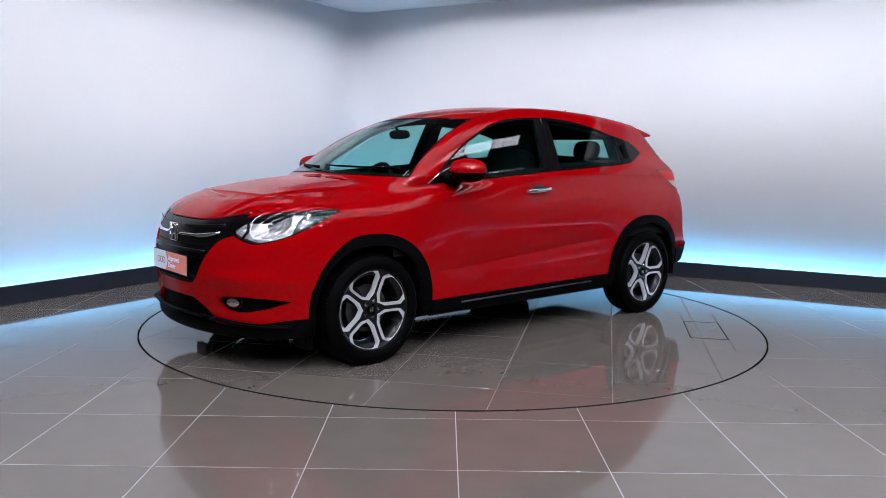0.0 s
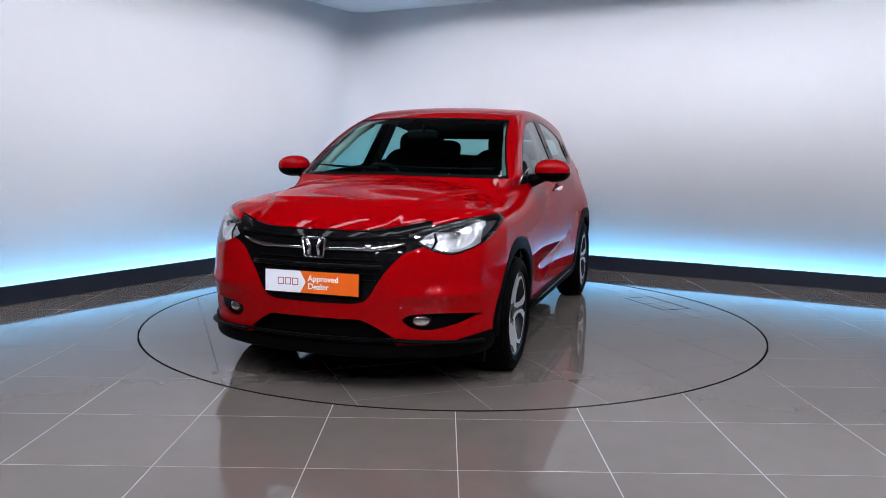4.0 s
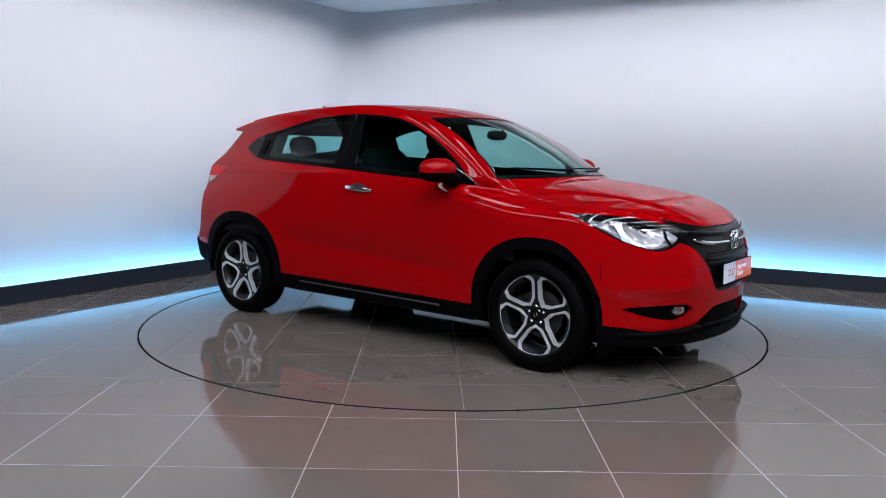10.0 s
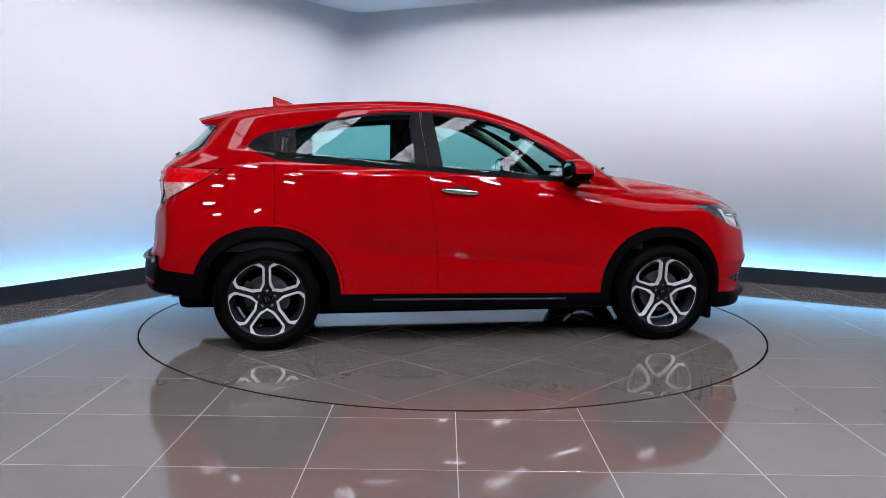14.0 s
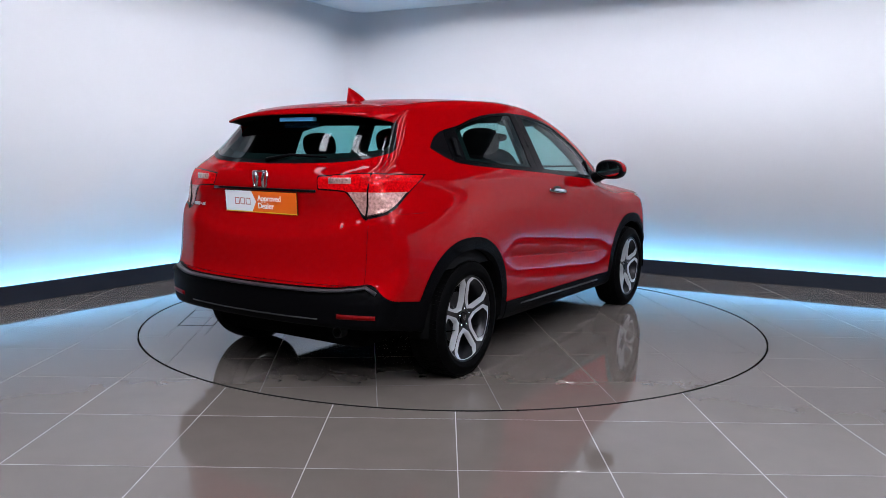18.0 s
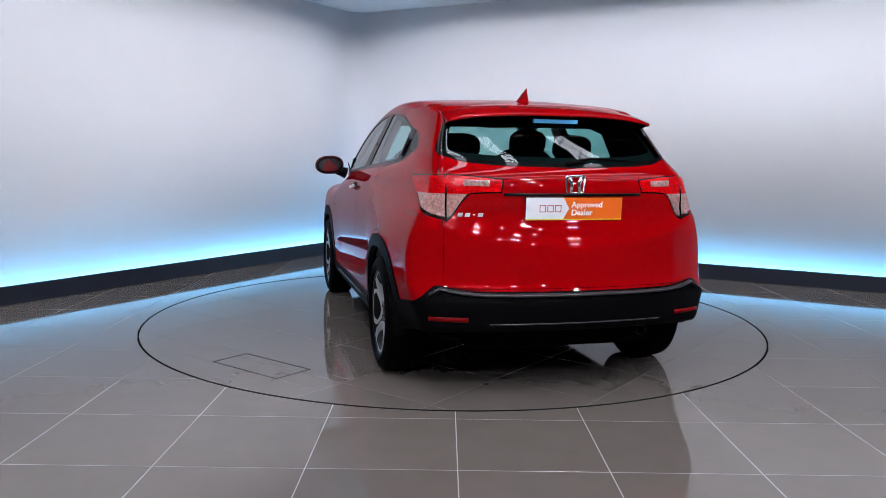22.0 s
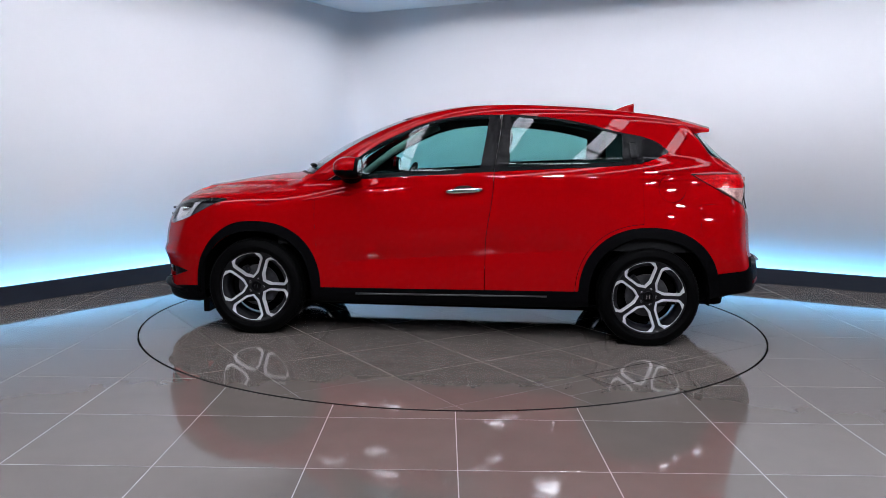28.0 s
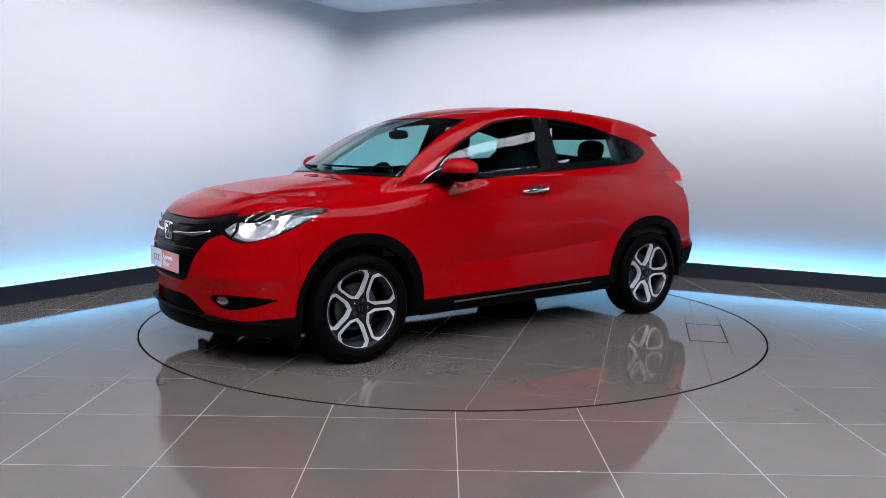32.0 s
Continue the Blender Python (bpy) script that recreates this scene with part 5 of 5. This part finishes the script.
    # exhaust and the bar over the plate
    ex = lathe([(0.030, -0.10), (0.030, 0.10), (0.026, 0.10), (0.026, -0.06), (0.001, -0.06)], 28, "X")
    part("exhaust_pipe", place(ex, pose(-1.83, -0.45, 0.305, 0, 0, 180)), STEEL, car, "round steel tailpipe", smooth=False)
    pts = [(tail_x(y, 1.035) - 0.004, y, 1.035) for y in np.linspace(-0.37, 0.37, 15)]
    part("tailgate_bar", tube(pts, 0.007, 8, flat=0.6), GLOSS_BLACK, car, "black bar above the plate", smooth=True)
    # chrome model badge as plain slanted bars
    for y, w in ((0.580, 0.024), (0.545, 0.024), (0.515, 0.012), (0.483, 0.024)):
        z, h = 0.934, 0.009 if w > 0.02 else 0.002
        bm = bmesh.new()
        box(-0.003, 0.003, -w / 2, w / 2, -h, h, 0.001, bm)
        for v in bm.verts:
            v.co.y -= 0.28 * v.co.z
        part("model_badge", place(bm, pose(tail_x(y, z) - 0.005, y, z, 0, 0, -14)), SILVER, car, "small chrome badge bar")
    # rear wiper
    part("rear_wiper", tube([(tail_x(0, 1.19) - 0.02, 0.02, 1.185), (tail_x(0.1, 1.21) - 0.014, -0.12, 1.215), (tail_x(0.3, 1.205) - 0.012, -0.36, 1.205)], [0.016, 0.008, 0.005], 8), BLACK_PLASTIC, car, "black rear wiper", smooth=True)


def wipers():
    for y0, y1 in ((0.62, -0.02), (-0.08, -0.58)):
        pts = []
        for k in range(7):
            t = k / 6
            y = y0 + (y1 - y0) * t
            x = 1.085 - 0.42 * y * y + 0.02 * (1 - t)
            z = surf_top(x, y) + 0.012
            pts.append((x, y, z))
        part("wiper", tube(pts, [0.012, 0.009, 0.008, 0.007, 0.007, 0.006, 0.004], 8), BLACK_PLASTIC, car, "black wiper", smooth=True)


def surf_top(x, y):
    lo, hi = 0.6, 1.8
    for _ in range(40):
        mid = (lo + hi) / 2
        if body(np.array([[x, y, mid]]))[0] < 0:
            lo = mid
        else:
            hi = mid
    return lo


def cushion(sx, sy, sz, e=3.5):
    return superegg(sx, sy, sz, e, 16, 28)


def turned(mesh, m):
    M = np.array(m)
    return mesh[0] @ M[:3, :3].T + M[:3, 3], mesh[1] @ M[:3, :3].T, mesh[2]


def cabin():
    for y in (0.37, -0.37):
        seat = shell_part("front_seat", turned(cushion(0.26, 0.25, 0.09), pose(0.12, y, 0.70)), FABRIC, car, "dark fabric front seat")
        shell_part("seat_back", turned(cushion(0.085, 0.25, 0.33), pose(-0.20, y, 0.96, 0, -20, 0)), FABRIC, seat)
        shell_part("headrest", turned(cushion(0.055, 0.135, 0.095, 2.8), pose(-0.345, y, 1.315, 0, -14, 0)), FABRIC, seat)
        for d in (-0.05, 0.05):
            part("headrest_post", tube([(-0.30, y + d, 1.20), (-0.335, y + d, 1.30)], 0.006), CHROME, seat)
    bench = shell_part("rear_seat", turned(cushion(0.24, 0.58, 0.09), pose(-0.66, 0, 0.74)), FABRIC, car, "dark fabric rear bench")
    shell_part("bench_back", turned(cushion(0.08, 0.60, 0.28), pose(-1.02, 0, 0.95, 0, -20, 0)), FABRIC, bench)
    for y in (0.36, -0.36):
        shell_part("headrest", turned(cushion(0.05, 0.125, 0.08, 2.8), pose(-1.145, y, 1.275, 0, -14, 0)), FABRIC, bench)
        for d in (-0.05, 0.05):
            part("headrest_post", tube([(-1.11, y + d, 1.17), (-1.14, y + d, 1.25)], 0.006), CHROME, bench)
    dash = shell_part("dashboard", turned(cushion(0.34, 0.67, 0.16, 4), pose(0.80, 0, 0.885)), TRIM, car, "black dashboard")
    shell_part("instrument_hood", turned(cushion(0.10, 0.17, 0.05, 2.5), pose(0.62, -0.37, 1.040)), TRIM, dash)
    bm = bmesh.new()
    pts = [(0.0, 0.18 * math.cos(2 * math.pi * k / 32), 0.18 * math.sin(2 * math.pi * k / 32)) for k in range(33)]
    tube(pts, 0.016, 10, bm, up=(1, 0, 0))
    for a in (0, 180, 270):
        c, s = math.cos(radians(a)), math.sin(radians(a))
        tube([(0.02, 0, 0), (0.0, 0.17 * c, 0.17 * s)], 0.02, 8, bm, up=(1, 0, 0))
    sw = part("steering_wheel", place(bm, pose(0.44, -0.37, 0.985, 0, -24, 0)), TRIM, car, "black steering wheel", smooth=True)
    shell_part("wheel_pad", turned(cushion(0.03, 0.075, 0.07, 2.6), pose(0.455, -0.37, 0.985, 0, -24, 0)), TRIM, sw)
    mir = shell_part("interior_mirror", turned(cushion(0.02, 0.115, 0.033, 3), pose(0.47, -0.02, 1.365, 0, 12, 0)), TRIM, car, "black interior mirror")
    part("mirror_stem", tube([(0.48, 0, 1.37), (0.52, 0, 1.42)], 0.009), TRIM, mir)
    for y in (0.34, -0.34):
        shell_part("sun_visor", turned(cushion(0.075, 0.16, 0.008, 3), pose(0.24, y, 1.462, 0, 14, 0)), LINING, car, "grey sun visor")
    part("cabin_floor", box(-1.75, 1.10, -0.70, 0.70, 0.50, 0.58), UNDER, car, "dark cabin floor")
    shell_part("parcel_shelf", turned(cushion(0.34, 0.56, 0.03, 4), pose(-1.52, 0, 1.06)), TRIM, car, "black parcel shelf")
    # inner pillars
    for s in (1, -1):
        part("pillar_lining", tube([(-0.28, s * 0.755, 1.05), (-0.31, s * 0.66, 1.28), (-0.33, s * 0.57, 1.48)], 0.045, 8, flat=0.5), LINING, car, "grey pillar lining", smooth=True)
        part("screen_pillar_lining", tube([(0.84, s * 0.675, 1.06), (0.60, s * 0.612, 1.24), (0.38, s * 0.565, 1.37), (0.20, s * 0.52, 1.45)], 0.030, 8), PALE, car, "pale screen pillar lining", smooth=True)
        belt = tube([(-0.30, s * 0.70, 1.30), (-0.26, s * 0.64, 0.95)], 0.02, 6, flat=0.15)
        part("seat_belt", belt, TRIM, car)


car_body()
wheels = []
for sx in (1, -1):
    for sy in (1, -1):
        wheel_at(sx, sy, wheels)
arch_liners()
mirrors()
handles()
front_details()
emblem(nose_x(0, 0.755) + 0.006, 0.755, 1, (0.125, 0.100))
emblem(tail_x(0, 1.085) - 0.004, 1.085, -1, (0.105, 0.085))
plate(nose_x(0, 0.58) + 0.004, 0.580, 1, 1.5)
plate(tail_x(0, 0.965) - 0.012, 0.966, -1, -4)
rear_details()
wipers()
cabin()


# ---- small repeated pieces last ----
floor_tiles()


def motions():
    """The turntable turns once, and the car with it."""
    turn = [(0.0, -139.4), (0.5, -139.2), (1.0, -138.0), (1.5, -135.3), (2.0, -130.8), (2.5, -125.2), (3.0, -119.3), (3.5, -113.4),
            (5.5, -89.4), (8.0, -60.0), (11.0, -24.9), (14.0, 10.5), (17.0, 46.2), (20.0, 81.7), (23.0, 117.2), (25.5, 146.6), (27.5, 170.2),
            (29.0, 187.6), (30.0, 199.2), (30.5, 205.0), (31.0, 210.5), (31.5, 215.2), (32.0, 217.9)]
    walk(turntable, [(t, pose(0, 0, 0, 0, 0, a)) for t, a in turn])
    rows = []
    for t, a in turn:
        x, y = rotated([(-0.028, -0.071)], a)[0]
        rows.append((t, pose(x, y, 0, 0, 0, a)))
    walk(car, rows)


motions()
